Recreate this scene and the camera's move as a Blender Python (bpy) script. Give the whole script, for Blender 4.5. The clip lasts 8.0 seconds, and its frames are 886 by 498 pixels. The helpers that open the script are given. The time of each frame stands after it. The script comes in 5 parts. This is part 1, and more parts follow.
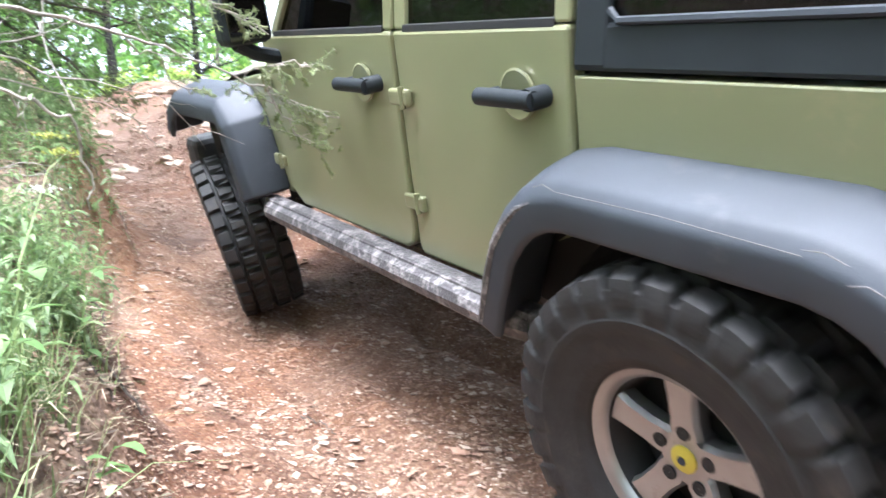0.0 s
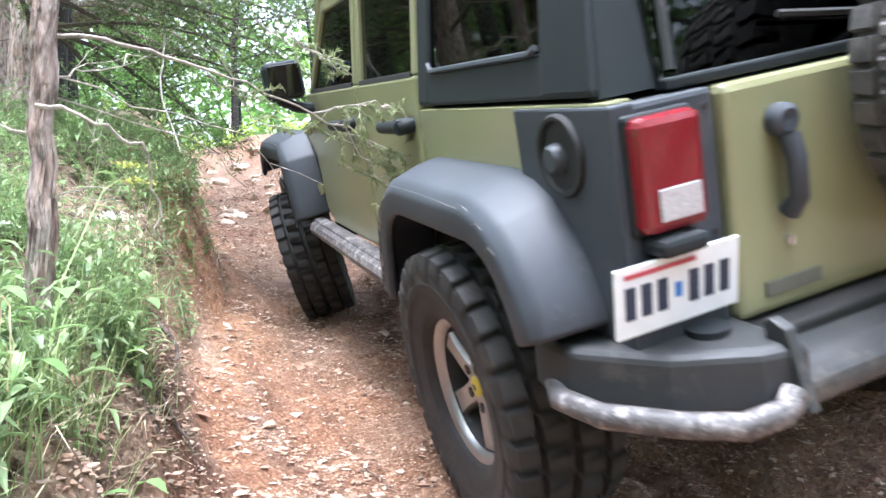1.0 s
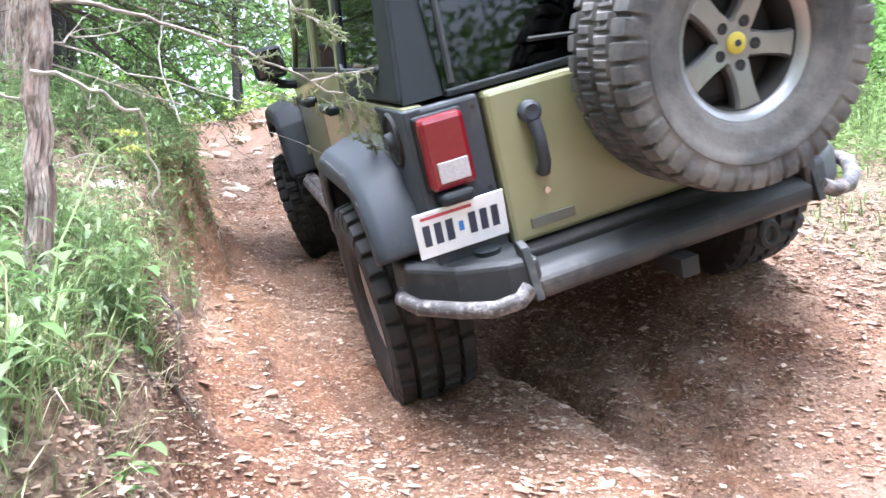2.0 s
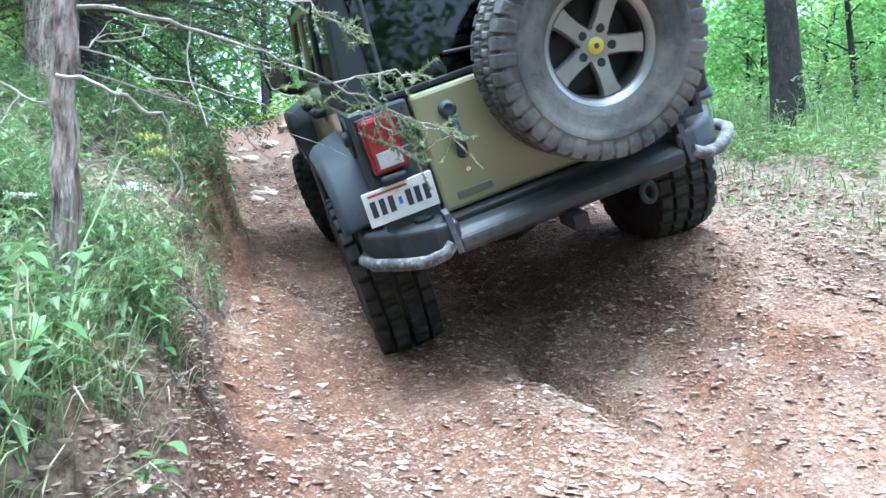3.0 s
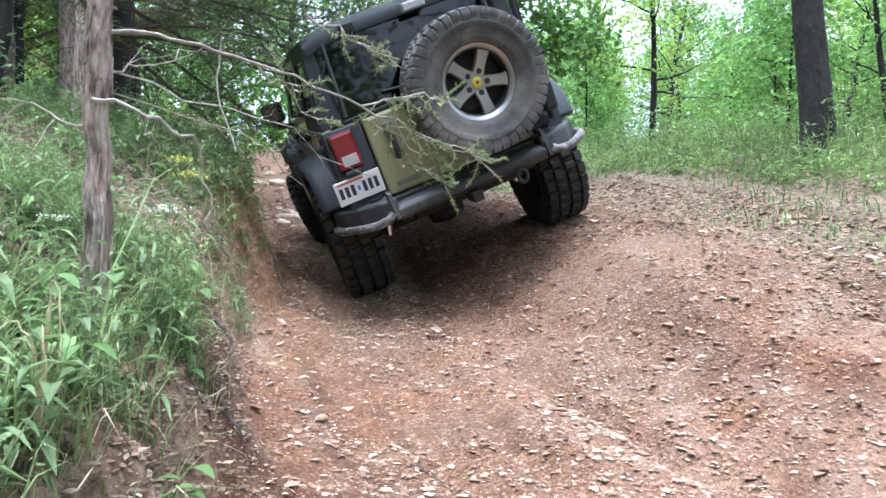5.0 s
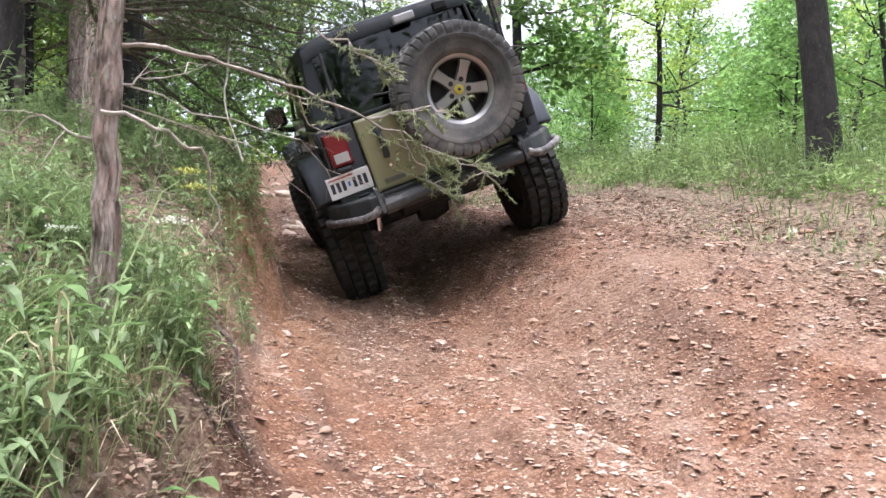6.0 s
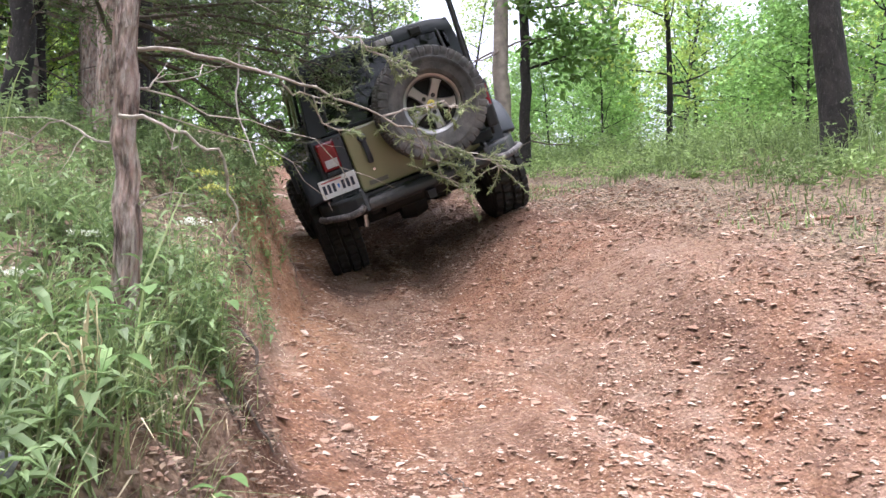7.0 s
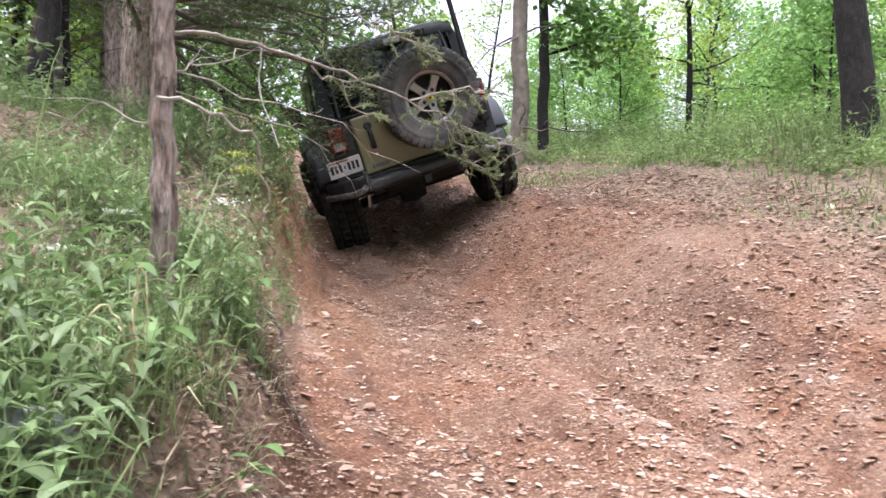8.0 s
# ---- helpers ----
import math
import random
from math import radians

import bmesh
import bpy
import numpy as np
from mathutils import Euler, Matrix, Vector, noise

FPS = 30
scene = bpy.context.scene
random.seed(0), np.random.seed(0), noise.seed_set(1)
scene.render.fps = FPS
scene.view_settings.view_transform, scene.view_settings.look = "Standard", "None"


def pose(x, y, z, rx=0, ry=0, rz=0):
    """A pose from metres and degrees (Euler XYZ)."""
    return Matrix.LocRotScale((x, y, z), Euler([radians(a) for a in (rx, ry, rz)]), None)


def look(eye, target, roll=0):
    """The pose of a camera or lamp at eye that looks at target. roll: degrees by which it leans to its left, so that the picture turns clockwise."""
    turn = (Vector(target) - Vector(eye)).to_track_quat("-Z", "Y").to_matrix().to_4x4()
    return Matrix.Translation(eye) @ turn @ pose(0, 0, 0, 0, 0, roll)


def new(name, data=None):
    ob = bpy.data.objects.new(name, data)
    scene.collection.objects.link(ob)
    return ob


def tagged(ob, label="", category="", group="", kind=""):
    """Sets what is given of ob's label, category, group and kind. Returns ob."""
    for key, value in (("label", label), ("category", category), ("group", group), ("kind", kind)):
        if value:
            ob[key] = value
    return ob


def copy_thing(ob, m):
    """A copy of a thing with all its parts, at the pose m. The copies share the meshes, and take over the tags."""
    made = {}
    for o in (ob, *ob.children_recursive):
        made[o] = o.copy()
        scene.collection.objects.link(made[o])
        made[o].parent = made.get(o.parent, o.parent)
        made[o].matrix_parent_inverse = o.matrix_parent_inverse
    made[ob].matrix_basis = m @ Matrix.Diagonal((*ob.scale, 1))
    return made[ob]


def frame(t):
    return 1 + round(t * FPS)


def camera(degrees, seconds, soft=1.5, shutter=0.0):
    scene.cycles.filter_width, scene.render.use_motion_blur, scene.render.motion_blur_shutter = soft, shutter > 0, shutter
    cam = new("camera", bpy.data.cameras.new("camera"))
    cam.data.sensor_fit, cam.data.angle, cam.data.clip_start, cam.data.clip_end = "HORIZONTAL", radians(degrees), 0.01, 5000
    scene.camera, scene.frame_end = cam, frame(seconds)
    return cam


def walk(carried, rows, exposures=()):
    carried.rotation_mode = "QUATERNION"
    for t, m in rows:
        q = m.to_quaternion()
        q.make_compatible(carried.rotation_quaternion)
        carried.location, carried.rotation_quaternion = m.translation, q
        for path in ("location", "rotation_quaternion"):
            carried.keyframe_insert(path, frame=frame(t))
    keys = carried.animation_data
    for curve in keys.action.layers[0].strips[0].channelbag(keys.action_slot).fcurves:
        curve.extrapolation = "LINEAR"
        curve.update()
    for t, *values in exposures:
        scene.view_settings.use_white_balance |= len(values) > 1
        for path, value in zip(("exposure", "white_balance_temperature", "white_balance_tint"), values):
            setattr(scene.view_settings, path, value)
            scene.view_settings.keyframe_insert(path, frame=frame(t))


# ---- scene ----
# ---- camera ----
cam = camera(62.4, 8.0, shutter=0.4)
PATH = [
    (0, pose(0, 0, 1.3, 87.61, 2.14, -1.35)),
    (0.5, pose(0.064, 0.08, 1.268, 90.34, 1.65, 4.53)),
    (1, pose(0.095, 0.136, 1.261, 92.37, -0.93, 6.7)),
    (1.5, pose(0.098, 0.138, 1.251, 90.31, -0.85, 6.48)),
    (3, pose(0.125, 0.153, 1.237, 90.53, -0.62, 9.16)),
    (3.5, pose(0.119, 0.154, 1.241, 90.93, -0.77, 9.78)),
    (4, pose(0.119, 0.166, 1.235, 91.07, -0.36, 10.08)),
    (4.5, pose(0.11, 0.17, 1.234, 91.6, -0.56, 10.6)),
    (6, pose(0.107, 0.163, 1.239, 93.24, -1.21, 11.37)),
    (6.5, pose(0.087, 0.163, 1.226, 92.54, -1.23, 11.6)),
    (7, pose(0.092, 0.157, 1.227, 93.1, 0.32, 12.42)),
    (7.5, pose(0.099, 0.116, 1.228, 91.95, -1.72, 11.83)),
    (8, pose(0.068, 0.107, 1.215, 92, -0.5, 13.46)),
]
EXPOSURES = [(0.0, 2.85, 5550, 13), (0.5, 2.95, 5450, 6), (1.0, 2.85, 5550, 13), (1.5, 2.95, 5750, 19), (3.0, 2.4, 4700, 0), (4.0, 2.15, 4650, -6), (4.5, 2.05, 4850, 0), (6.0, 1.87, 5950, 20), (8.0, 1.8, 5950, 21)]
walk(cam, PATH, EXPOSURES)

# ---- light ----
world = bpy.data.worlds.new("sky")
scene.world = world
world.use_nodes = True
wn = world.node_tree
sky = wn.nodes.new("ShaderNodeTexSky")
sky.sky_type, sky.sun_disc = "NISHITA", False
sky.sun_elevation, sky.sun_rotation = radians(75), radians(204)
sky.air_density, sky.dust_density, sky.ozone_density = 1.0, 6.0, 0.6
haze = wn.nodes.new("ShaderNodeHueSaturation")
haze.inputs["Saturation"].default_value, haze.inputs["Value"].default_value = 0.3, 1.25
wn.links.new(sky.outputs[0], haze.inputs["Color"])
wn.links.new(haze.outputs[0], wn.nodes["Background"].inputs[0])
wn.nodes["Background"].inputs[1].default_value = 0.15
sun_data = bpy.data.lights.new("sun", "SUN")
sun_data.energy, sun_data.angle, sun_data.color = 0.9, radians(30), (1.0, 0.95, 0.86)
sun = new("sun", sun_data)
sun.matrix_basis = look((0, 0, 0), (0.10, 0.22, -0.95))


# ---- materials ----
def mat(name, colour, rough=0.6, metal=0.0, vary=0.15, scale=8.0, bump=0.0, bump_scale=60.0, dirt=None, dirt_at=0.55, dirt_scale=3.0,
        island=0.0, coat=0.0, spec=0.5, trans=0.0, stretch=None):
    m = bpy.data.materials.new(name)
    m.use_nodes = True
    nt = m.node_tree
    b = nt.nodes["Principled BSDF"]
    b.inputs["Roughness"].default_value, b.inputs["Metallic"].default_value = rough, metal
    b.inputs["Coat Weight"].default_value, b.inputs["Specular IOR Level"].default_value = coat, spec
    co = nt.nodes.new("ShaderNodeTexCoord")
    place = co.outputs["Object"]
    if stretch:
        mp = nt.nodes.new("ShaderNodeMapping")
        mp.inputs["Scale"].default_value = stretch
        nt.links.new(place, mp.inputs["Vector"])
        place = mp.outputs[0]
    n1 = nt.nodes.new("ShaderNodeTexNoise")
    n1.inputs["Scale"].default_value, n1.inputs["Detail"].default_value = scale, 6
    nt.links.new(place, n1.inputs["Vector"])
    ramp = nt.nodes.new("ShaderNodeValToRGB")
    ramp.color_ramp.elements[0].position, ramp.color_ramp.elements[1].position = 0.3, 0.7
    ramp.color_ramp.elements[0].color = (*[c * (1 - vary) for c in colour], 1)
    ramp.color_ramp.elements[1].color = (*[min(1, c * (1 + vary)) for c in colour], 1)
    nt.links.new(n1.outputs["Fac"], ramp.inputs[0])
    out = ramp.outputs[0]
    if island:
        geo = nt.nodes.new("ShaderNodeNewGeometry")
        hsv = nt.nodes.new("ShaderNodeHueSaturation")
        mr = nt.nodes.new("ShaderNodeMapRange")
        mr.inputs["To Min"].default_value, mr.inputs["To Max"].default_value = 1 - island, 1 + island
        nt.links.new(geo.outputs["Random Per Island"], mr.inputs["Value"])
        nt.links.new(mr.outputs[0], hsv.inputs["Value"])
        nt.links.new(out, hsv.inputs["Color"])
        out = hsv.outputs[0]
    if dirt:
        n2 = nt.nodes.new("ShaderNodeTexNoise")
        n2.inputs["Scale"].default_value, n2.inputs["Detail"].default_value, n2.inputs["Roughness"].default_value = dirt_scale, 8, 0.7
        nt.links.new(place, n2.inputs["Vector"])
        mr = nt.nodes.new("ShaderNodeMapRange")
        mr.inputs["From Min"].default_value, mr.inputs["From Max"].default_value = dirt_at, dirt_at + 0.25
        nt.links.new(n2.outputs["Fac"], mr.inputs["Value"])
        mix = nt.nodes.new("ShaderNodeMixRGB")
        mix.inputs[2].default_value = (*dirt, 1)
        nt.links.new(mr.outputs[0], mix.inputs[0])
        nt.links.new(out, mix.inputs[1])
        out = mix.outputs[0]
        rr = nt.nodes.new("ShaderNodeMapRange")
        rr.inputs["To Min"].default_value, rr.inputs["To Max"].default_value = rough, 0.9
        nt.links.new(mr.outputs[0], rr.inputs["Value"])
        nt.links.new(rr.outputs[0], b.inputs["Roughness"])
    nt.links.new(out, b.inputs["Base Color"])
    if trans:
        tr = nt.nodes.new("ShaderNodeBsdfTranslucent")
        nt.links.new(out, tr.inputs["Color"])
        ms = nt.nodes.new("ShaderNodeMixShader")
        ms.inputs[0].default_value = trans
        nt.links.new(b.outputs[0], ms.inputs[1])
        nt.links.new(tr.outputs[0], ms.inputs[2])
        nt.links.new(ms.outputs[0], nt.nodes["Material Output"].inputs["Surface"])
    if bump:
        n3 = nt.nodes.new("ShaderNodeTexNoise")
        n3.inputs["Scale"].default_value, n3.inputs["Detail"].default_value = bump_scale, 8
        nt.links.new(place, n3.inputs["Vector"])
        bp = nt.nodes.new("ShaderNodeBump")
        bp.inputs["Strength"].default_value, bp.inputs["Distance"].default_value = bump, 0.02
        nt.links.new(n3.outputs["Fac"], bp.inputs["Height"])
        nt.links.new(bp.outputs[0], b.inputs["Normal"])
    return m


DUST = (0.42, 0.30, 0.20)
PAINT = mat("olive_paint", (0.222, 0.224, 0.122), 0.28, vary=0.04, scale=2, dirt=(0.36, 0.30, 0.16), dirt_at=0.60, dirt_scale=2.2, coat=0.5)
TOP = mat("hardtop_plastic", (0.015, 0.019, 0.022), 0.55, vary=0.1, bump=0.08, bump_scale=500, spec=0.3)
FLARE = mat("flare_plastic", (0.031, 0.037, 0.046), 0.6, vary=0.12, scale=5, bump=0.1, bump_scale=400, dirt=(0.11, 0.11, 0.115), dirt_at=0.58, dirt_scale=6)
BUMPER = mat("bumper_steel", (0.024, 0.026, 0.028), 0.55, vary=0.15, dirt=(0.13, 0.115, 0.10), dirt_at=0.55, dirt_scale=6, bump=0.1, bump_scale=300)
BLACK = mat("black_chassis", (0.011, 0.011, 0.011), 0.75, dirt=(0.05, 0.036, 0.027), dirt_at=0.55)
RUBBER = mat("tyre_rubber", (0.015, 0.0145, 0.014), 0.75, vary=0.3, scale=20, bump=0.15, bump_scale=90, dirt=(0.075, 0.054, 0.04), dirt_at=0.55, dirt_scale=7)
RUBBER_SPARE = mat("dusty_rubber", (0.05, 0.05, 0.05), 0.8, vary=0.3, scale=12, bump=0.15, bump_scale=90, dirt=(0.15, 0.14, 0.13), dirt_at=0.42, dirt_scale=4)
ALLOY = mat("alloy", (0.33, 0.325, 0.32), 0.36, 0.8, vary=0.1, dirt=(0.22, 0.18, 0.145), dirt_at=0.58, dirt_scale=9)
CHROME = mat("chrome", (0.7, 0.7, 0.7), 0.12, 1.0, vary=0.03)
YELLOW = mat("yellow_cap", (0.52, 0.43, 0.05), 0.4, vary=0.08)
RED = mat("red_lens", (0.17, 0.005, 0.012), 0.15, vary=0.1, scale=90, bump=0.15, bump_scale=200, coat=0.6)
CLEAR = mat("clear_lens", (0.42, 0.40, 0.41), 0.2, vary=0.15, scale=120, bump=0.15, bump_scale=200)
PLATE = mat("plate_white", (0.72, 0.74, 0.76), 0.4, vary=0.05, scale=20)
INK = mat("plate_ink", (0.02, 0.03, 0.06), 0.5)
BLUE = mat("plate_blue", (0.05, 0.2, 0.6), 0.5)
SCUFF = mat("scuffed_rail", (0.06, 0.055, 0.055), 0.5, dirt=(0.46, 0.42, 0.41), dirt_at=0.49, dirt_scale=18, vary=0.2, bump=0.3, bump_scale=80)
SCRATCH = mat("pale_scratch", (0.20, 0.18, 0.16), 0.7, vary=0.3, scale=40)
SEATS = mat("seat_cloth", (0.02, 0.02, 0.02), 0.9)


def glass_mat():
    m = bpy.data.materials.new("tinted_glass")
    m.use_nodes = True
    nt = m.node_tree
    nt.nodes.remove(nt.nodes["Principled BSDF"])
    t = nt.nodes.new("ShaderNodeBsdfTransparent")
    t.inputs[0].default_value = (0.12, 0.135, 0.13, 1)
    g = nt.nodes.new("ShaderNodeBsdfGlossy")
    g.inputs["Roughness"].default_value = 0.03
    fr = nt.nodes.new("ShaderNodeFresnel")
    fr.inputs[0].default_value = 1.45
    ms = nt.nodes.new("ShaderNodeMixShader")
    nt.links.new(fr.outputs[0], ms.inputs[0])
    nt.links.new(t.outputs[0], ms.inputs[1])
    nt.links.new(g.outputs[0], ms.inputs[2])
    nt.links.new(ms.outputs[0], nt.nodes["Material Output"].inputs["Surface"])
    return m


GLASS = glass_mat()


# ---- mesh helpers ----
def part(name, bm, material, parent=None, label="", smooth=False):
    """Links a bmesh as one mesh object."""
    me = bpy.data.meshes.new(name)
    bmesh.ops.recalc_face_normals(bm, faces=bm.faces)
    bm.to_mesh(me)
    bm.free()
    if smooth:
        me.shade_smooth()
        me.set_sharp_from_angle(angle=radians(40))
    me.materials.append(material)
    ob = new(name, me)
    ob.parent = parent
    if label:
        ob["label"] = label
    return ob


def stuff_mesh(name, verts, faces, material):
    me = bpy.data.meshes.new(name)
    me.from_pydata(verts, [], faces)
    me.materials.append(material)
    return new(name, me)


def bevelled(bm, width, seg=2):
    if width:
        edges = [e for e in bm.edges if len(e.link_faces) == 2 and e.calc_face_angle(0) > 0.5]
        bmesh.ops.bevel(bm, geom=edges, offset=width, segments=seg, affect="EDGES", profile=0.5, clamp_overlap=True)
    return bm


def box(x0, x1, y0, y1, z0, z1, bevel=0.01, bm=None):
    b = bmesh.new()
    bmesh.ops.create_cube(b, size=1)
    for v in b.verts:
        v.co = Vector((x0 + (v.co.x + .5) * (x1 - x0), y0 + (v.co.y + .5) * (y1 - y0), z0 + (v.co.z + .5) * (z1 - z0)))
    bevelled(b, bevel)
    return merge(bm, b)


def merge(bm, b):
    if bm is None:
        return b
    me = bpy.data.meshes.new("tmp")
    b.to_mesh(me)
    b.free()
    bm.from_mesh(me)
    bpy.data.meshes.remove(me)
    return bm


def prism(pts, y0, y1, bevel=0.0, place=None, bm=None):
    """An outline in x and z, from y0 to y1; place may bend each vertex."""
    b = bmesh.new()
    a = [b.verts.new((x, y0, z)) for x, z in pts]
    c = [b.verts.new((x, y1, z)) for x, z in pts]
    n = len(pts)
    b.faces.new(a)
    b.faces.new(c[::-1])
    for i in range(n):
        b.faces.new((a[i], c[i], c[(i + 1) % n], a[(i + 1) % n]))
    bmesh.ops.recalc_face_normals(b, faces=b.faces)
    bevelled(b, bevel)
    if place:
        for v in b.verts:
            v.co = Vector(place(*v.co))
    return merge(bm, b)


def lathe(profile, seg=40, bm=None, at=(0, 0, 0), closed=True):
    """Rings of (radius, y) turned about the y axis."""
    b = bmesh.new()
    rings = [[b.verts.new((at[0] + r * math.cos(k * math.tau / seg), at[1] + y, at[2] + r * math.sin(k * math.tau / seg))) for k in range(seg)] for r, y in profile]
    for p, q in zip(rings, rings[1:] + ([rings[0]] if closed else [])):
        for k in range(seg):
            b.faces.new((p[k], p[(k + 1) % seg], q[(k + 1) % seg], q[k]))
    return merge(bm, b)


def tube(points, radii, seg=8, bm=None, cap=True):
    """A round bar along points, with a radius at each."""
    b = bmesh.new()
    pts = [Vector(p) for p in points]
    if not hasattr(radii, "__len__"):
        radii = [radii] * len(pts)
    rings, side = [], None
    for i, p in enumerate(pts):
        d = (pts[min(i + 1, len(pts) - 1)] - pts[max(i - 1, 0)]).normalized()
        if side is None:
            side = d.orthogonal().normalized()
        side = (side - d * side.dot(d)).normalized()
        other = d.cross(side)
        rings.append([b.verts.new(p + (side * math.cos(k * math.tau / seg) + other * math.sin(k * math.tau / seg)) * radii[i]) for k in range(seg)])
    for p, q in zip(rings, rings[1:]):
        for k in range(seg):
            b.faces.new((p[k], p[(k + 1) % seg], q[(k + 1) % seg], q[k]))
    if cap:
        b.faces.new(rings[0][::-1])
        b.faces.new(rings[-1])
    return merge(bm, b)


def empty(name):
    return new(name)

# ---- ground ----
def sstep(a, b, x):
    t = np.clip((x - a) / (b - a), 0, 1)
    return t * t * (3 - 2 * t)


def vnoise(x, y, seed):
    """Smooth value noise of two arrays, about -1 to 1."""
    xi, yi = np.floor(x).astype(np.int64), np.floor(y).astype(np.int64)
    fx, fy = x - xi, y - yi
    fx, fy = fx * fx * (3 - 2 * fx), fy * fy * (3 - 2 * fy)

    def h(i, j):
        n = (i * 374761393 + j * 668265263 + seed * 974634777) & 0x7FFFFFFF
        n = ((n ^ (n >> 13)) * 1274126177) & 0x7FFFFFFF
        return ((n ^ (n >> 16)) & 0xFFFF) / 32767.5 - 1
    return (h(xi, yi) * (1 - fx) + h(xi + 1, yi) * fx) * (1 - fy) + (h(xi, yi + 1) * (1 - fx) + h(xi + 1, yi + 1) * fx) * fy


def trail(x, y):
    """Along the trail, and across it to the right."""
    return -0.5 * x + 0.866 * y, 0.866 * x + 0.5 * y


def bank_shift(s):
    """How far the bank's edge wanders across the trail's line."""
    return 0.11 * (1 - sstep(1.2, 3.2, s)) - 0.36 * sstep(3.4, 5.8, s)


def height(x, y):
    x, y = np.asarray(x, float), np.asarray(y, float)
    s, u = trail(x, y)
    near = np.exp(-((u - 2.0) / 4.0) ** 2)
    sc = np.clip(s, -6, 16)
    z = 0.05 + 0.186 * np.clip(s, -6, 10) + (0.11 + 0.076 * near) * np.clip(s - 10, 0, 6) + 0.0055 * near * np.maximum(0, sc - 4.5) ** 2 + 0.02 * np.clip(s - 16, 0, 40) - 0.05 * np.clip(s - 6.3, 0, 4) + 0.06 * near * np.clip(s - 10.5, 0, 5)
    uw = u + bank_shift(s) + 0.10 * vnoise(s * 0.8, s * 0 + 3, 5) + 0.07 * vnoise(s * 2.7, u * 2, 6) + 0.035 * vnoise(s * 8, u * 6, 7)
    bank = 0.30 * sstep(3.6, 5.4, s) * sstep(0.42, 0.12, uw) + 0.12 * sstep(0.95, 0.45, uw) + 0.55 * sstep(0.50, 0.05, uw) + 0.18 * sstep(0.1, -0.5, uw)
    left = 0.12 * np.clip(-0.5 - u, 0, 12)
    hill = 0.38 + 0.34 * sstep(1.0, 3.3, s) - 0.06 * sstep(6.0, 7.5, s)
    right = hill * sstep(1.5, 2.95, u) + 0.27 * np.clip(u - 2.95, 0, 2.6) + 0.04 * np.clip(u - 5.55, 0, 60)
    rut = (0.15 - 0.08 * sstep(2.3, 3.3, s)) * np.exp(-((u - 1.45) / 0.4) ** 2) - 0.03 * np.exp(-((u - 1.1) / 0.12) ** 2)
    fade = sstep(22, 14, s)
    z = z + (bank + right) * (0.35 + 0.65 * fade) + left + rut * fade
    crumb = sstep(0.75, 0.3, uw) * sstep(-1.6, -0.2, uw) * sstep(9, 6, s)
    z = z + crumb * (0.035 * vnoise(x * 5.3, y * 5.3, 95) + 0.028 * vnoise(x * 9.7, y * 9.7, 96) + 0.016 * vnoise(x * 19, y * 19, 97))
    for u0, w, deep, a, b, wave in ((1.34, 0.06, 0.035, 1.2, 3.6, 2.0), (1.80, 0.07, 0.11, 1.0, 2.9, 5.0), (2.10, 0.05, 0.05, 1.4, 4.4, 8.0), (1.02, 0.05, 0.025, 1.5, 3.6, 11.0)):
        mid = u0 + 0.07 * vnoise(s * 1.4, s * 0 + wave, 91) + 0.03 * vnoise(s * 5.1, s * 0 + wave, 92)
        z = z - deep * (0.75 + 0.5 * vnoise(s * 3.3, s * 0 + wave, 93)) * np.exp(-((u - mid) / w) ** 2) * sstep(a - 0.5, a, s) * sstep(b + 0.8, b, s)
    torn = u - 1.03 - 0.105 * s - 0.05 * vnoise(s * 2.3, s * 0 + 14, 91)
    z = z + (0.07 * np.exp(-(torn / 0.07) ** 2) * (0.8 + 0.5 * vnoise(s * 6, u * 6, 94)) - 0.04 * np.exp(-((torn - 0.24) / 0.12) ** 2)) * sstep(4.8, 5.2, s) * sstep(8.2, 7.2, s)
    z = z + (0.026 * vnoise(u * 3.1, s * 0.55, 81) + 0.012 * vnoise(u * 9, s * 1.3, 82)) * sstep(0.6, 1.6, u) * fade
    z = z + 0.022 * vnoise(x * 1.7, y * 1.7, 1) + 0.022 * vnoise(x * 4.3, y * 4.3, 2) + 0.013 * vnoise(x * 11, y * 11, 3) + 0.011 * vnoise(x * 22, y * 22, 4)
    return z


def ground_z(x, y):
    return float(height(np.array([x]), np.array([y]))[0])


def axis(lo, hi, fine_lo, fine_hi, step, growth):
    a = list(np.arange(fine_lo, fine_hi, step))
    d, v = step, fine_hi
    while v < hi:
        a.append(v)
        d *= growth
        v += d
    a.append(hi)
    d, v = step * growth, fine_lo - step
    left = []
    while v > lo:
        left.append(v)
        d *= growth
        v -= d
    return np.array([lo] + left[::-1] + a)


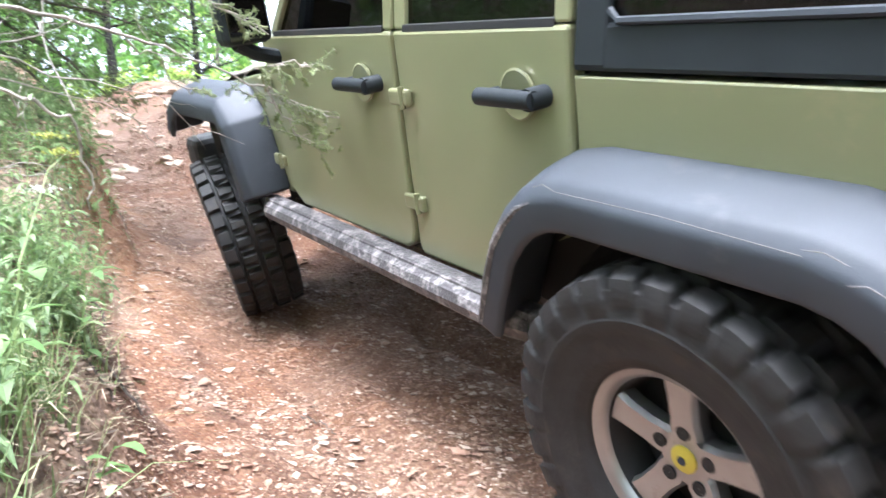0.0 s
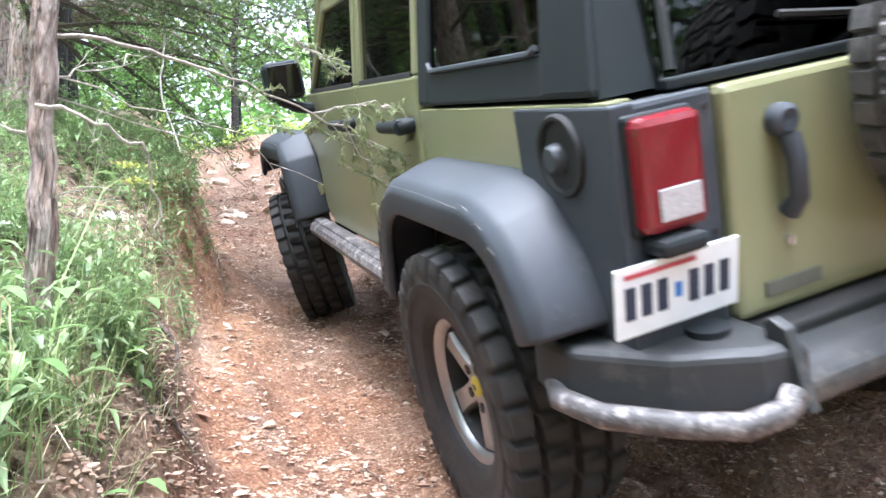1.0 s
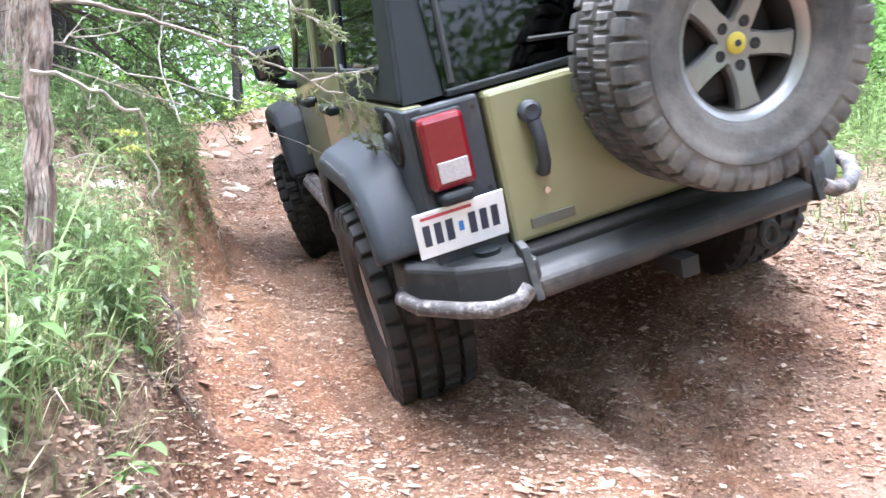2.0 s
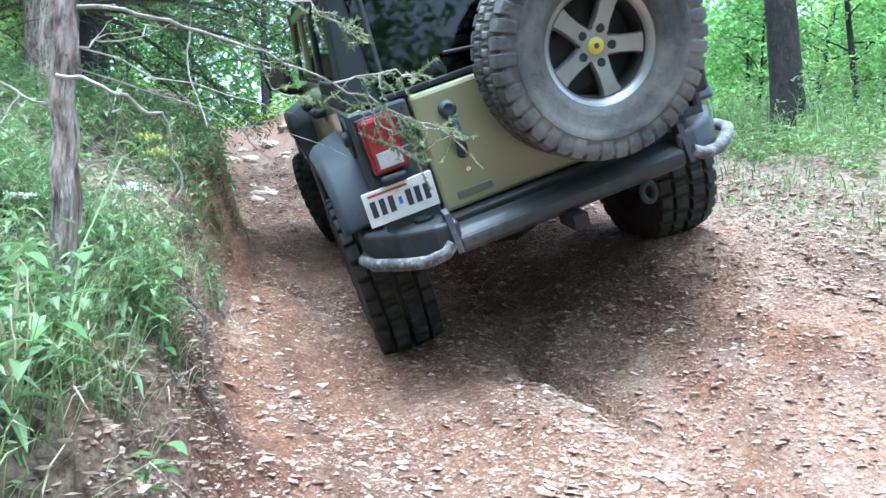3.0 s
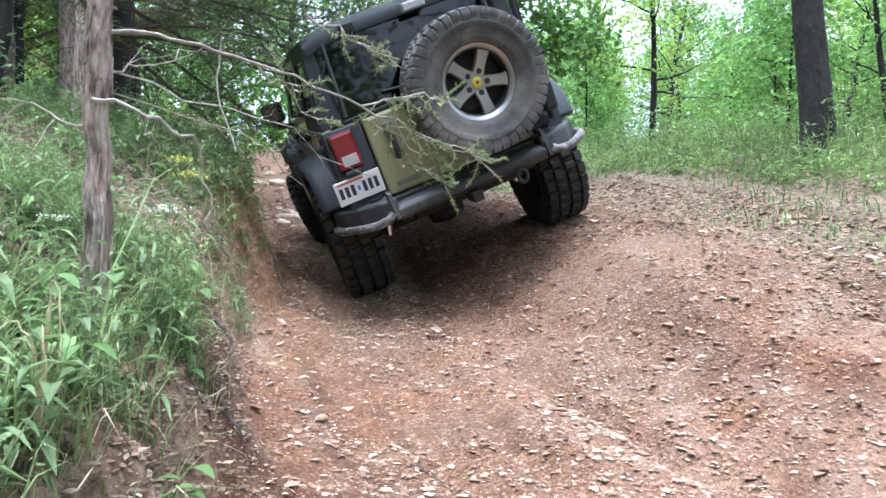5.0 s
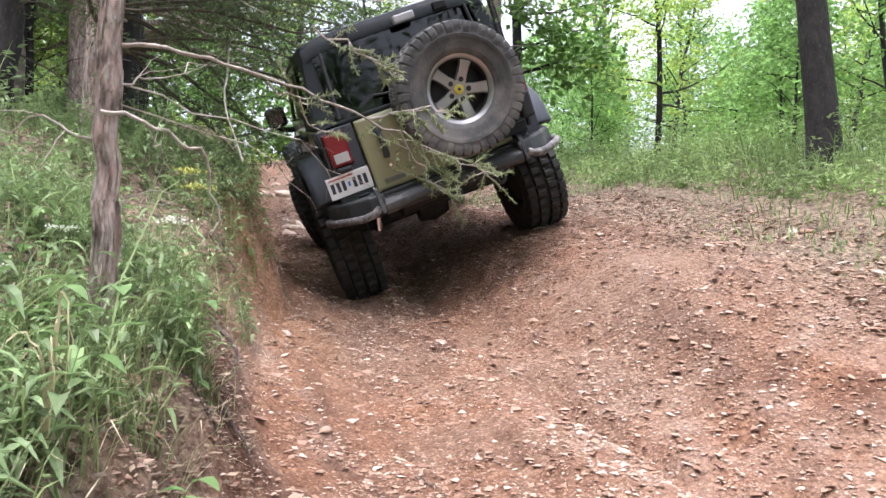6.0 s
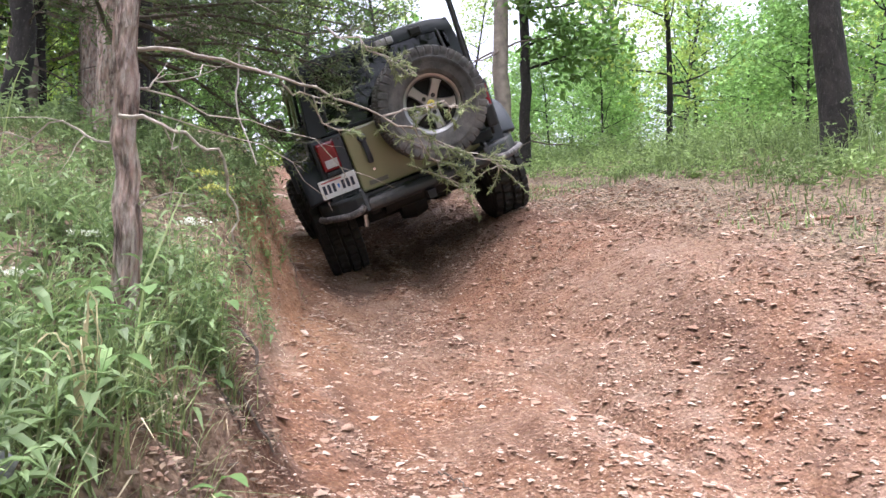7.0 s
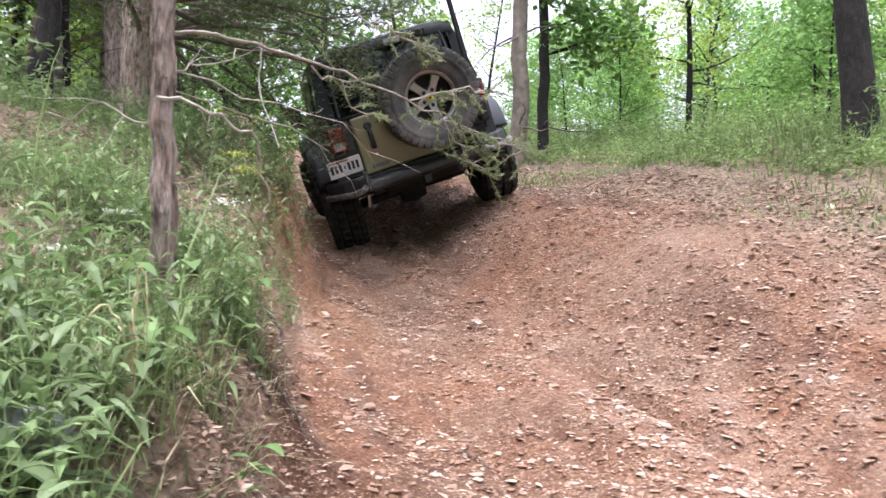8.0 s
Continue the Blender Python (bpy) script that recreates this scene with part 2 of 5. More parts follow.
def soil_mat():
    m = mat("red_soil", (0.132, 0.074, 0.046), 0.95, vary=0.5, scale=2.2, bump=1.0, bump_scale=55, dirt=(0.188, 0.126, 0.09), dirt_at=0.47, dirt_scale=14)
    nt = m.node_tree
    b = nt.nodes["Principled BSDF"]
    old = b.inputs["Base Color"].links[0].from_socket
    att = nt.nodes.new("ShaderNodeAttribute")
    att.attribute_name = "humus"
    co = nt.nodes.new("ShaderNodeTexCoord")
    grain = None
    for size, share in ((38, 0.45), (95, 0.5)):
        vo = nt.nodes.new("ShaderNodeTexVoronoi")
        vo.inputs["Scale"].default_value, vo.inputs["Randomness"].default_value = size, 1.0
        nt.links.new(co.outputs["Object"], vo.inputs["Vector"])
        sep = nt.nodes.new("ShaderNodeSeparateColor")
        nt.links.new(vo.outputs["Color"], sep.inputs[0])
        tone = nt.nodes.new("ShaderNodeValToRGB")
        te = tone.color_ramp.elements
        te[0].position, te[0].color = 0.0, (0.09, 0.045, 0.03, 1)
        te[1].position, te[1].color = 1.0, (0.34, 0.265, 0.20, 1)
        for p, c in ((0.45, (0.130, 0.068, 0.039, 1)), (0.82, (0.188, 0.114, 0.068, 1))):
            te.new(p).color = c
        nt.links.new(sep.outputs[0], tone.inputs[0])
        mg = nt.nodes.new("ShaderNodeMixRGB")
        mg.inputs[0].default_value = share
        nt.links.new(old, mg.inputs[1])
        nt.links.new(tone.outputs[0], mg.inputs[2])
        old = mg.outputs[0]
        grain = vo if grain is None else grain
    for streak, blend, share, tint in (("clay", "MULTIPLY", 0.9, (1.04, 0.83, 0.67, 1)), ("ochre", "MIX", 0.6, (0.33, 0.175, 0.085, 1)), ("pale", "MIX", 0.42, (0.30, 0.232, 0.187, 1))):
        sa = nt.nodes.new("ShaderNodeAttribute")
        sa.attribute_name = streak
        amount = nt.nodes.new("ShaderNodeMath")
        amount.operation = "MULTIPLY"
        amount.inputs[1].default_value = share
        nt.links.new(sa.outputs["Fac"], amount.inputs[0])
        ms = nt.nodes.new("ShaderNodeMixRGB")
        ms.blend_type, ms.inputs[2].default_value = blend, tint
        nt.links.new(amount.outputs[0], ms.inputs[0])
        nt.links.new(old, ms.inputs[1])
        old = ms.outputs[0]
    bump = [n for n in nt.nodes if n.type == "BUMP"][0]
    cells = nt.nodes.new("ShaderNodeBump")
    cells.invert = True
    cells.inputs["Strength"].default_value, cells.inputs["Distance"].default_value = 0.6, 0.012
    nt.links.new(grain.outputs["Distance"], cells.inputs["Height"])
    nt.links.new(bump.outputs[0], cells.inputs["Normal"])
    nt.links.new(cells.outputs[0], b.inputs["Normal"])
    nz = nt.nodes.new("ShaderNodeTexNoise")
    nz.inputs["Scale"].default_value, nz.inputs["Detail"].default_value = 30, 8
    nt.links.new(co.outputs["Object"], nz.inputs["Vector"])
    rp = nt.nodes.new("ShaderNodeValToRGB")
    rp.color_ramp.elements[0].position, rp.color_ramp.elements[1].position = 0.35, 0.68
    rp.color_ramp.elements[0].color, rp.color_ramp.elements[1].color = (0.05, 0.035, 0.022, 1), (0.23, 0.17, 0.11, 1)
    nt.links.new(nz.outputs["Fac"], rp.inputs[0])
    mx = nt.nodes.new("ShaderNodeMixRGB")
    nt.links.new(att.outputs["Fac"], mx.inputs[0])
    nt.links.new(old, mx.inputs[1])
    nt.links.new(rp.outputs[0], mx.inputs[2])
    wet = nt.nodes.new("ShaderNodeAttribute")
    wet.attribute_name = "damp"
    mw = nt.nodes.new("ShaderNodeMixRGB")
    mw.blend_type = "MULTIPLY"
    mw.inputs[2].default_value = (0.54, 0.48, 0.44, 1)
    nt.links.new(wet.outputs["Fac"], mw.inputs[0])
    nt.links.new(mx.outputs[0], mw.inputs[1])
    nt.links.new(mw.outputs[0], b.inputs["Base Color"])
    return m


SOIL = soil_mat()


def build_ground():
    gx = axis(-90, 90, -4.0, 4.6, 0.032, 1.10)
    gy = axis(-60, 140, 0.4, 9.0, 0.032, 1.10)
    X, Y = np.meshgrid(gx, gy)
    Z = height(X, Y)
    nx, ny = len(gx), len(gy)
    idx = np.arange(nx * ny).reshape(ny, nx)
    faces = np.stack([idx[:-1, :-1], idx[:-1, 1:], idx[1:, 1:], idx[1:, :-1]], -1).reshape(-1, 4)
    ob = stuff_mesh("ground", np.stack([X, Y, Z], -1).reshape(-1, 3).tolist(), faces.tolist(), SOIL)
    ob.data.shade_smooth()
    s, u = trail(X, Y)
    edge = 0.25 * vnoise(X * 2, Y * 2, 8) + 0.12 * vnoise(X * 7, Y * 7, 9)
    humus = np.clip(sstep(0.30, 0.0, u + bank_shift(s) + 0.5 * edge - 0.10 * sstep(2.6, 1.6, s)) + sstep(2.85, 3.5, u + edge) + sstep(17, 21, s), 0, 1)
    damp = np.clip(0.9 * vnoise(u * 2.6, s * 0.7, 71) + 0.7 * vnoise(u * 7, s * 1.9, 72) + 0.5 * vnoise(X * 9, Y * 9, 73) - 0.05, 0, 1)
    clay = np.clip(0.35 + 0.8 * vnoise(u * 1.9, s * 0.6, 74) + 0.5 * vnoise(X * 4, Y * 4, 75) + 0.6 * sstep(0.9, 0.4, u + bank_shift(s)), 0, 1)
    pale = np.clip(0.9 * vnoise(u * 1.6 + 7, s * 0.5, 76) + 0.6 * vnoise(u * 6, s * 1.6, 77) + 0.4 * vnoise(X * 10, Y * 10, 78), 0, 1)
    wall = u + bank_shift(s) + 0.3 * edge
    ochre = sstep(0.95, 0.55, wall) * sstep(-0.05, 0.12, wall) * sstep(3.0, 4.4, s) * np.clip(0.75 + 0.5 * vnoise(X * 5, Y * 5, 79), 0, 1)
    for name, value in (("ochre", ochre), ("damp", damp), ("humus", humus), ("clay", clay), ("pale", pale)):
        att = ob.data.attributes.new(name, "FLOAT", "POINT")
        att.data.foreach_set("value", value.reshape(-1).astype(np.float32))
    return tagged(ob, "reddish dirt hillside trail with a deep rut and banks", "ground", kind="structure")


ground = build_ground()

# ---- the car ----
MIRROR = mat("mirror_glass", (0.12, 0.12, 0.12), 0.06, 1.0, vary=0.02)
jeep = tagged(empty("jeep"), "olive green four-door off-road car with black hardtop climbing the rut", "car")
R_TYRE = 0.44


def side_y(z):
    """Half width of the cabin: upright to the belt, then leaning in."""
    return 0.75 - 0.17 * max(0.0, z - 1.24)


def lean(sign):
    return lambda x, y, z: (x, sign * (y + side_y(z)), z)


def arc(cx, cz, rx, rz, a0, a1, n):
    return [(cx + rx * math.cos(radians(a0 + (a1 - a0) * k / n)), cz + rz * math.sin(radians(a0 + (a1 - a0) * k / n))) for k in range(n + 1)]


def build_body():
    rear_arch = arc(0.0, 0.45, 0.54, 0.50, 172, 8, 12)
    front_arch = arc(2.90, 0.45, 0.54, 0.50, 172, 8, 12)
    core = [(-0.68, 0.62), (-0.56, 0.62)] + rear_arch + [(0.56, 0.60), (2.34, 0.60)] + front_arch + [(3.40, 0.62), (3.46, 0.80), (3.44, 1.08), (2.36, 1.16), (2.30, 1.20), (-0.68, 1.20)]
    part("tub", prism(core, -0.70, 0.70, 0.01), BLACK, jeep, "dark floor pan and wheel wells")
    for sg in (1, -1):
        lay = lean(sg)
        rear_q = [(-0.70, 0.64), (-0.57, 0.64)] + arc(0.0, 0.45, 0.60, 0.55, 165, 46, 9) + [(0.365, 0.87), (0.365, 1.235), (-0.33, 1.235), (-0.70, 1.235)]
        part("quarter_panel", prism(rear_q, -0.06, 0.0, 0.008, lay), PAINT, jeep)
        part("corner_guard", prism([(-0.725, 0.62), (-0.50, 0.62), (-0.50, 0.90), (-0.32, 1.06), (-0.32, 1.228), (-0.725, 1.228)], -0.05, 0.008, 0.006, lay), FLARE, jeep, "dark grey plastic corner guard")
        rd = [(0.63, 0.66), (0.68, 0.625), (1.13, 0.625), (1.148, 0.66), (1.150, 1.345), (0.385, 1.345), (0.385, 0.95), (0.50, 0.84)]
        fd = [(1.166, 0.70), (1.185, 0.65), (1.23, 0.625), (2.10, 0.625), (2.22, 0.70), (2.25, 1.345), (1.166, 1.345)]
        for nm, pts, hx in (("rear_door", rd, 0.56), ("front_door", fd, 1.36)):
            d = part(nm, prism(pts, -0.05, 0.006, 0.012, lay), PAINT, jeep)
            hb = tube([(hx - 0.11, sg * 0.80, 1.185), (hx + 0.10, sg * 0.80, 1.185)], 0.023, 12)
            hb = tube([(hx - 0.09, sg * 0.74, 1.185), (hx - 0.09, sg * 0.805, 1.185)], 0.028, 10, hb)
            hb = tube([(hx + 0.09, sg * 0.74, 1.185), (hx + 0.09, sg * 0.80, 1.185)], 0.016, 8, hb)
            part("handle", hb, TOP, d, "black plastic handle", True)
            cup = lathe([(0.001, 0.0005), (0.052, 0.0008), (0.060, 0.003), (0.066, 0.0), (0.060, -0.01), (0.001, -0.01)], 24, None, (hx, sg * 0.757, 1.185))
            part("handle_cup", cup, PAINT, d, "", True)
            edge = 1.095 if nm == "rear_door" else 2.23
            for hz in (1.15, 0.81):
                hg = box(edge - 0.03, edge + 0.085, sg * 0.748, sg * 0.770, hz - 0.026, hz + 0.026, 0.009)
                hg = tube([(edge + 0.005, sg * 0.768, hz - 0.034), (edge + 0.005, sg * 0.768, hz + 0.034)], 0.010, 8, hg)
                part("hinge", hg, PAINT, d)
        part("cowl_panel", prism([(2.28, 0.64), (2.40, 0.64), (2.46, 0.95), (3.38, 0.95), (3.40, 1.06), (2.40, 1.18), (2.28, 1.22)], -0.09, -0.03, 0.01, lay), PAINT, jeep)
        part("rock_rail", tube([(0.52, sg * 0.80, 0.575), (0.60, sg * 0.82, 0.575), (2.34, sg * 0.82, 0.575), (2.42, sg * 0.78, 0.575)], 0.045, 10,
             box(0.5, 2.4, sg * 0.80 - 0.04, sg * 0.80 + 0.03, 0.545, 0.63, 0.015)), SCUFF, jeep, "scraped dirty steel rock rail")
    hood = bmesh.new()
    rows = []
    for x, w, z in ((2.28, 0.66, 1.235), (2.6, 0.65, 1.235), (3.1, 0.61, 1.19), (3.36, 0.58, 1.13), (3.42, 0.57, 1.06)):
        rows.append([hood.verts.new((x, w * k / 6, z - 0.05 * (abs(k) / 6) ** 4)) for k in range(-6, 7)])
    for a, c in zip(rows, rows[1:]):
        for k in range(12):
            hood.faces.new((a[k], a[k + 1], c[k + 1], c[k]))
    part("hood", hood, PAINT, jeep, "", True)
    part("grille", box(3.40, 3.47, -0.58, 0.58, 0.72, 1.10, 0.03), PAINT, jeep)
    part("front_bumper", box(3.50, 3.72, -0.80, 0.80, 0.60, 0.78, 0.04), BUMPER, jeep)
    # tailgate with its raised pressing
    gate = box(-0.735, -0.66, -0.54, 0.50, 0.715, 1.225, 0.018)
    gate = part("tailgate", gate, PAINT, jeep, "olive swing-out tailgate")
    hb = lathe([(0.001, -0.03), (0.036, -0.03), (0.036, 0.0), (0.024, 0.010), (0.001, 0.006)], 20)
    for v in hb.verts:
        v.co = Vector((-0.76 - v.co.y, 0.365 + v.co.x, 1.13 + v.co.z))
    hb = tube([(-0.765, 0.365, 1.10), (-0.778, 0.362, 1.05), (-0.778, 0.36, 0.97), (-0.75, 0.36, 0.935)], [0.022, 0.021, 0.021, 0.024], 12, hb)
    part("handle", hb, FLARE, gate, "black tailgate handle", True)
    part("badge", box(-0.742, -0.738, 0.27, 0.43, 0.755, 0.79, 0.002), mat("badge_grey", (0.12, 0.12, 0.10), 0.4), gate, "plain dark badge bar")
    for sy, sz in ((0.355, 0.868), (0.14, 1.16), (0.13, 1.10)):
        part("bolt", tube([(-0.73, sy, sz), (-0.746, sy, sz)], 0.011, 10), CHROME, gate)
    for sg, inner in ((1, 0.512), (-1, 0.552)):
        part("rear_corner", box(-0.724, -0.665, *sorted((sg * inner, sg * 0.742)), 0.63, 1.226, 0.012), FLARE, jeep, "dark grey plastic rear corner panel")
        for bz in (0.93, 1.19):
            part("panel_screw", tube([(-0.722, sg * (inner + 0.025), bz), (-0.728, sg * (inner + 0.025), bz)], 0.008, 8), BLACK, jeep)
    for hz in (1.12, 0.80):
        part("hinge", box(-0.77, -0.70, -0.66, -0.46, hz - 0.04, hz + 0.04, 0.012), TOP, gate)


def build_flares():
    for sg in (1, -1):
        for nm, cx, pts_a in (("rear_flare", 0.0, None), ("front_flare", 2.93, None)):
            back, frontx = (-0.56, 0.60) if cx == 0.0 else (-0.53, 0.58)
            inner = [(back + 0.012, 0.735), (back + 0.032, 0.79), (back + 0.06, 0.848), (back + 0.10, 0.903), (back + 0.15, 0.946), (back + 0.21, 0.974), (back + 0.28, 0.988), (frontx - 0.34, 0.992), (frontx - 0.27, 0.98), (frontx - 0.21, 0.952), (frontx - 0.16, 0.908), (frontx - 0.11, 0.845), (frontx - 0.06, 0.73), (frontx - 0.015, 0.60)]
            if cx:
                inner = [(back, 0.63), (back + 0.10, 0.96), (back + 0.17, 1.035), (frontx - 0.24, 1.035), (frontx - 0.10, 0.97), (frontx - 0.02, 0.86)]
            b = bmesh.new()
            rings = []
            n = len(inner)
            for i, (x, z) in enumerate(inner):
                px, pz = inner[max(i - 1, 0)]
                qx, qz = inner[min(i + 1, n - 1)]
                d = Vector((qx - px, 0, qz - pz)).normalized()
                o = Vector((-d.z, 0, d.x))
                if o.z < 0 and abs(d.x) > 0.3:
                    o = -o
                p = Vector((cx + x, 0, z))
                prof = ((0.0, 0.72), (0.10, 0.72), (0.085, 0.80), (0.055, 0.895), (0.02, 0.925), (-0.055, 0.925), (-0.06, 0.90), (-0.02, 0.89))
                rings.append([b.verts.new(p + o * a + Vector((0, sg * y, 0))) for a, y in prof])
            for p, q in zip(rings, rings[1:]):
                for k in range(len(p)):
                    b.faces.new((p[k], p[(k + 1) % len(p)], q[(k + 1) % len(p)], q[k]))
            b.faces.new(rings[0])
            b.faces.new(rings[-1][::-1])
            bmesh.ops.recalc_face_normals(b, faces=b.faces)
            cross = [e for e in b.edges if e.calc_face_angle(0) > 0.25]
            bmesh.ops.bevel(b, geom=cross, offset=0.03, segments=3, affect="EDGES", profile=0.5, clamp_overlap=True)
            flare = part(nm, b, FLARE, jeep, "dark grey scuffed plastic wheel flare", True)
            if not cx:
                leg = [(cx + x + 0.012, sg * 0.917, z + 0.012) for x, z in inner[8:]]
                part("scraped_lip", tube(leg, [0.006, 0.010, 0.013, 0.014, 0.015, 0.012], 8), SCUFF, flare, "scraped pale edge of the flare", True)
                for k in range(5):
                    x0, x1 = cx + inner[3 + k % 6][0], cx + inner[4 + k % 6][0]
                    z0 = inner[3 + k % 6][1] + 0.03 + 0.008 * (k % 3)
                    part("scratch", tube([(x0, sg * 0.9255, z0), ((x0 + x1) / 2, sg * 0.926, z0 + 0.012), (x1, sg * 0.9245, z0 + 0.004 * (k % 4))], 0.0008, 4), SCRATCH, flare)


def build_cabin():
    zr = 1.80
    roof = bmesh.new()
    rows = []
    for x, dz in ((-0.60, -0.02), (-0.56, 0.03), (-0.45, 0.045), (0.6, 0.06), (1.6, 0.045), (1.78, 0.0)):
        w = 0.655
        rows.append([roof.verts.new((x, w * k / 8, zr + dz - 0.045 * (abs(k) / 8) ** 6)) for k in range(-8, 9)])
    for a, c in zip(rows, rows[1:]):
        for k in range(16):
            roof.faces.new((a[k], a[k + 1], c[k + 1], c[k]))
    geo = bmesh.ops.extrude_face_region(roof, geom=list(roof.faces))["geom"]
    for v in geo:
        if isinstance(v, bmesh.types.BMVert):
            v.co.z -= 0.05
    part("roof", roof, TOP, jeep, "black hardtop roof", True)
    for sg in (1, -1):
        lay = lean(sg)
        # hardtop side: sill, header and pillars round the rear side window
        hs = prism([(-0.66, 1.245), (0.37, 1.245), (0.37, 1.345), (-0.64, 1.345)], -0.03, 0.0, 0.01, lay)
        part("hardtop_sill", hs, TOP, jeep)
        hs = prism([(-0.585, 1.70), (0.37, 1.70), (0.37, 1.80), (-0.57, 1.80)], -0.03, 0.0, 0.01, lay)
        part("hardtop_header", hs, TOP, jeep)
        hs = prism([(-0.66, 1.25), (-0.45, 1.25), (-0.40, 1.79), (-0.57, 1.79)], -0.03, 0.002, 0.01, lay)
        part("hardtop_pillar", hs, TOP, jeep)
        hs = prism([(0.27, 1.25), (0.37, 1.25), (0.37, 1.79), (0.27, 1.79)], -0.03, 0.002, 0.01, lay)
        part("hardtop_pillar", hs, TOP, jeep)
        part("side_window", prism([(-0.45, 1.33), (0.28, 1.33), (0.28, 1.71), (-0.40, 1.71)], -0.02, -0.012, 0, lay), GLASS, jeep, "dark tinted side window")
        part("window_trim", tube([(-0.43, sg * (side_y(1.35) + 0.004), 1.36), (-0.40, sg * (side_y(1.35) + 0.004), 1.348), (0.24, sg * (side_y(1.35) + 0.004), 1.348), (0.265, sg * (side_y(1.37) + 0.004), 1.37)], 0.009, 6), FLARE, jeep)
        for nm, a, c, top in (("rear", 0.385, 1.150, None), ("front", 1.166, 2.10, 1.75)):
            fr = prism([(a, 1.347), (a + 0.055, 1.347), (a + 0.055, 1.755), (a, 1.755)], -0.035, 0.0, 0.008, lay)
            if nm == "rear":
                fr = prism([(c - 0.06, 1.347), (c, 1.347), (c, 1.755), (c - 0.06, 1.755)], -0.035, 0.0, 0.008, lay, fr)
                fr = prism([(a, 1.71), (c, 1.71), (c, 1.765), (a, 1.765)], -0.035, 0.002, 0.008, lay, fr)
                gl = [(a + 0.05, 1.34), (c - 0.055, 1.34), (c - 0.055, 1.715), (a + 0.05, 1.715)]
            else:
                fr = prism([(c - 0.01, 1.347), (c + 0.06, 1.347), (1.80, 1.755), (1.73, 1.755)], -0.035, 0.0, 0.008, lay, fr)
                fr = prism([(a, 1.71), (1.80, 1.71), (1.79, 1.765), (a, 1.765)], -0.035, 0.002, 0.008, lay, fr)
                gl = [(a + 0.05, 1.34), (c + 0.01, 1.34), (1.76, 1.715), (a + 0.05, 1.715)]
            part("window_frame", fr, PAINT, jeep)
            part("door_window", prism(gl, -0.025, -0.017, 0, lay), GLASS, jeep, "tinted door window")
            part("window_seal", prism([(a + 0.05, 1.34), (gl[1][0], 1.34), (gl[1][0], 1.36), (a + 0.05, 1.36)], -0.02, 0.004, 0.002, lay), BLACK, jeep)
        part("windscreen_pillar", tube([(2.22, sg * 0.70, 1.22), (1.78, sg * 0.64, 1.80)], 0.035, 8), PAINT, jeep)
        # mirror
        mr = part("mirror", box(1.98, 2.10, sg * 0.78, sg * 0.98, 1.33, 1.53, 0.03), TOP, jeep, "black door mirror")
        part("mirror_glass", box(1.972, 1.979, sg * 0.80, sg * 0.96, 1.35, 1.51, 0.002), MIRROR, mr)
        part("mirror_arm", tube([(2.08, sg * 0.74, 1.26), (2.06, sg * 0.84, 1.29), (2.04, sg * 0.92, 1.34)], 0.03, 8), TOP, mr)
    # rear wall of the hardtop with the lift window
    w0, w1 = 0.735, 0.65
    rw = bmesh.new()

    def bar(ya0, yb0, za, ya1, yb1, zb):
        x0, x1 = -0.665 + 0.17 * (za - 1.24), -0.665 + 0.17 * (zb - 1.24)
        vs = [rw.verts.new(p) for p in ((x0, ya0, za), (x0, yb0, za), (x1, yb1, zb), (x1, ya1, zb), (x0 + .04, ya0, za), (x0 + .04, yb0, za), (x1 + .04, yb1, zb), (x1 + .04, ya1, zb))]
        for f in ((0, 1, 2, 3), (4, 5, 6, 7), (0, 1, 5, 4), (1, 2, 6, 5), (2, 3, 7, 6), (3, 0, 4, 7)):
            rw.faces.new([vs[i] for i in f])
    bar(-w0, -0.60, 1.24, -w1, -0.53, 1.79)
    bar(0.60, w0, 1.24, 0.53, w1, 1.79)
    bar(-0.53, 0.53, 1.72, -0.53, 0.53, 1.79)
    part("hardtop_rear", rw, TOP, jeep)
    part("rear_window", prism([(-0.675, 1.245), (-0.583, 1.745), (-0.578, 1.745), (-0.67, 1.245)], -0.60, 0.60, 0), GLASS, jeep, "dark tinted liftgate glass")
    part("glass_sill", box(-0.70, -0.655, -0.60, 0.60, 1.232, 1.256, 0.006), TOP, jeep)
    part("wiper", tube([(-0.70, -0.05, 1.30), (-0.69, 0.30, 1.34)], 0.008, 6), BLACK, jeep)
    part("stop_lamp", box(-0.70, -0.62, -0.15, 0.0, 1.735, 1.79, 0.012), CLEAR, jeep, "clear high stop lamp")
    part("windscreen", prism([(2.20, 1.22), (1.77, 1.80), (1.762, 1.80), (2.19, 1.22)], -0.64, 0.64, 0), GLASS, jeep)
    for y in (0.36, -0.36):
        for x in (1.35, 0.45):
            st = box(x - 0.22, x + 0.28, y - 0.24, y + 0.24, 0.95, 1.15, 0.05)
            st = prism([(x - 0.28, 1.1), (x - 0.16, 1.1), (x - 0.26, 1.55), (x - 0.36, 1.55)], y - 0.23, y + 0.23, 0.03, None, st)
            part("seat", st, SEATS, jeep)
    part("steering_wheel", tube([(1.78 + 0.06 * math.sin(k * math.tau / 20), 0.36 + 0.18 * math.cos(k * math.tau / 20), 1.25 + 0.17 * math.sin(k * math.tau / 20)) for k in range(21)], 0.014, 6), SEATS, jeep)
    part("dashboard", box(1.9, 2.2, -0.62, 0.62, 1.0, 1.27, 0.05), SEATS, jeep)


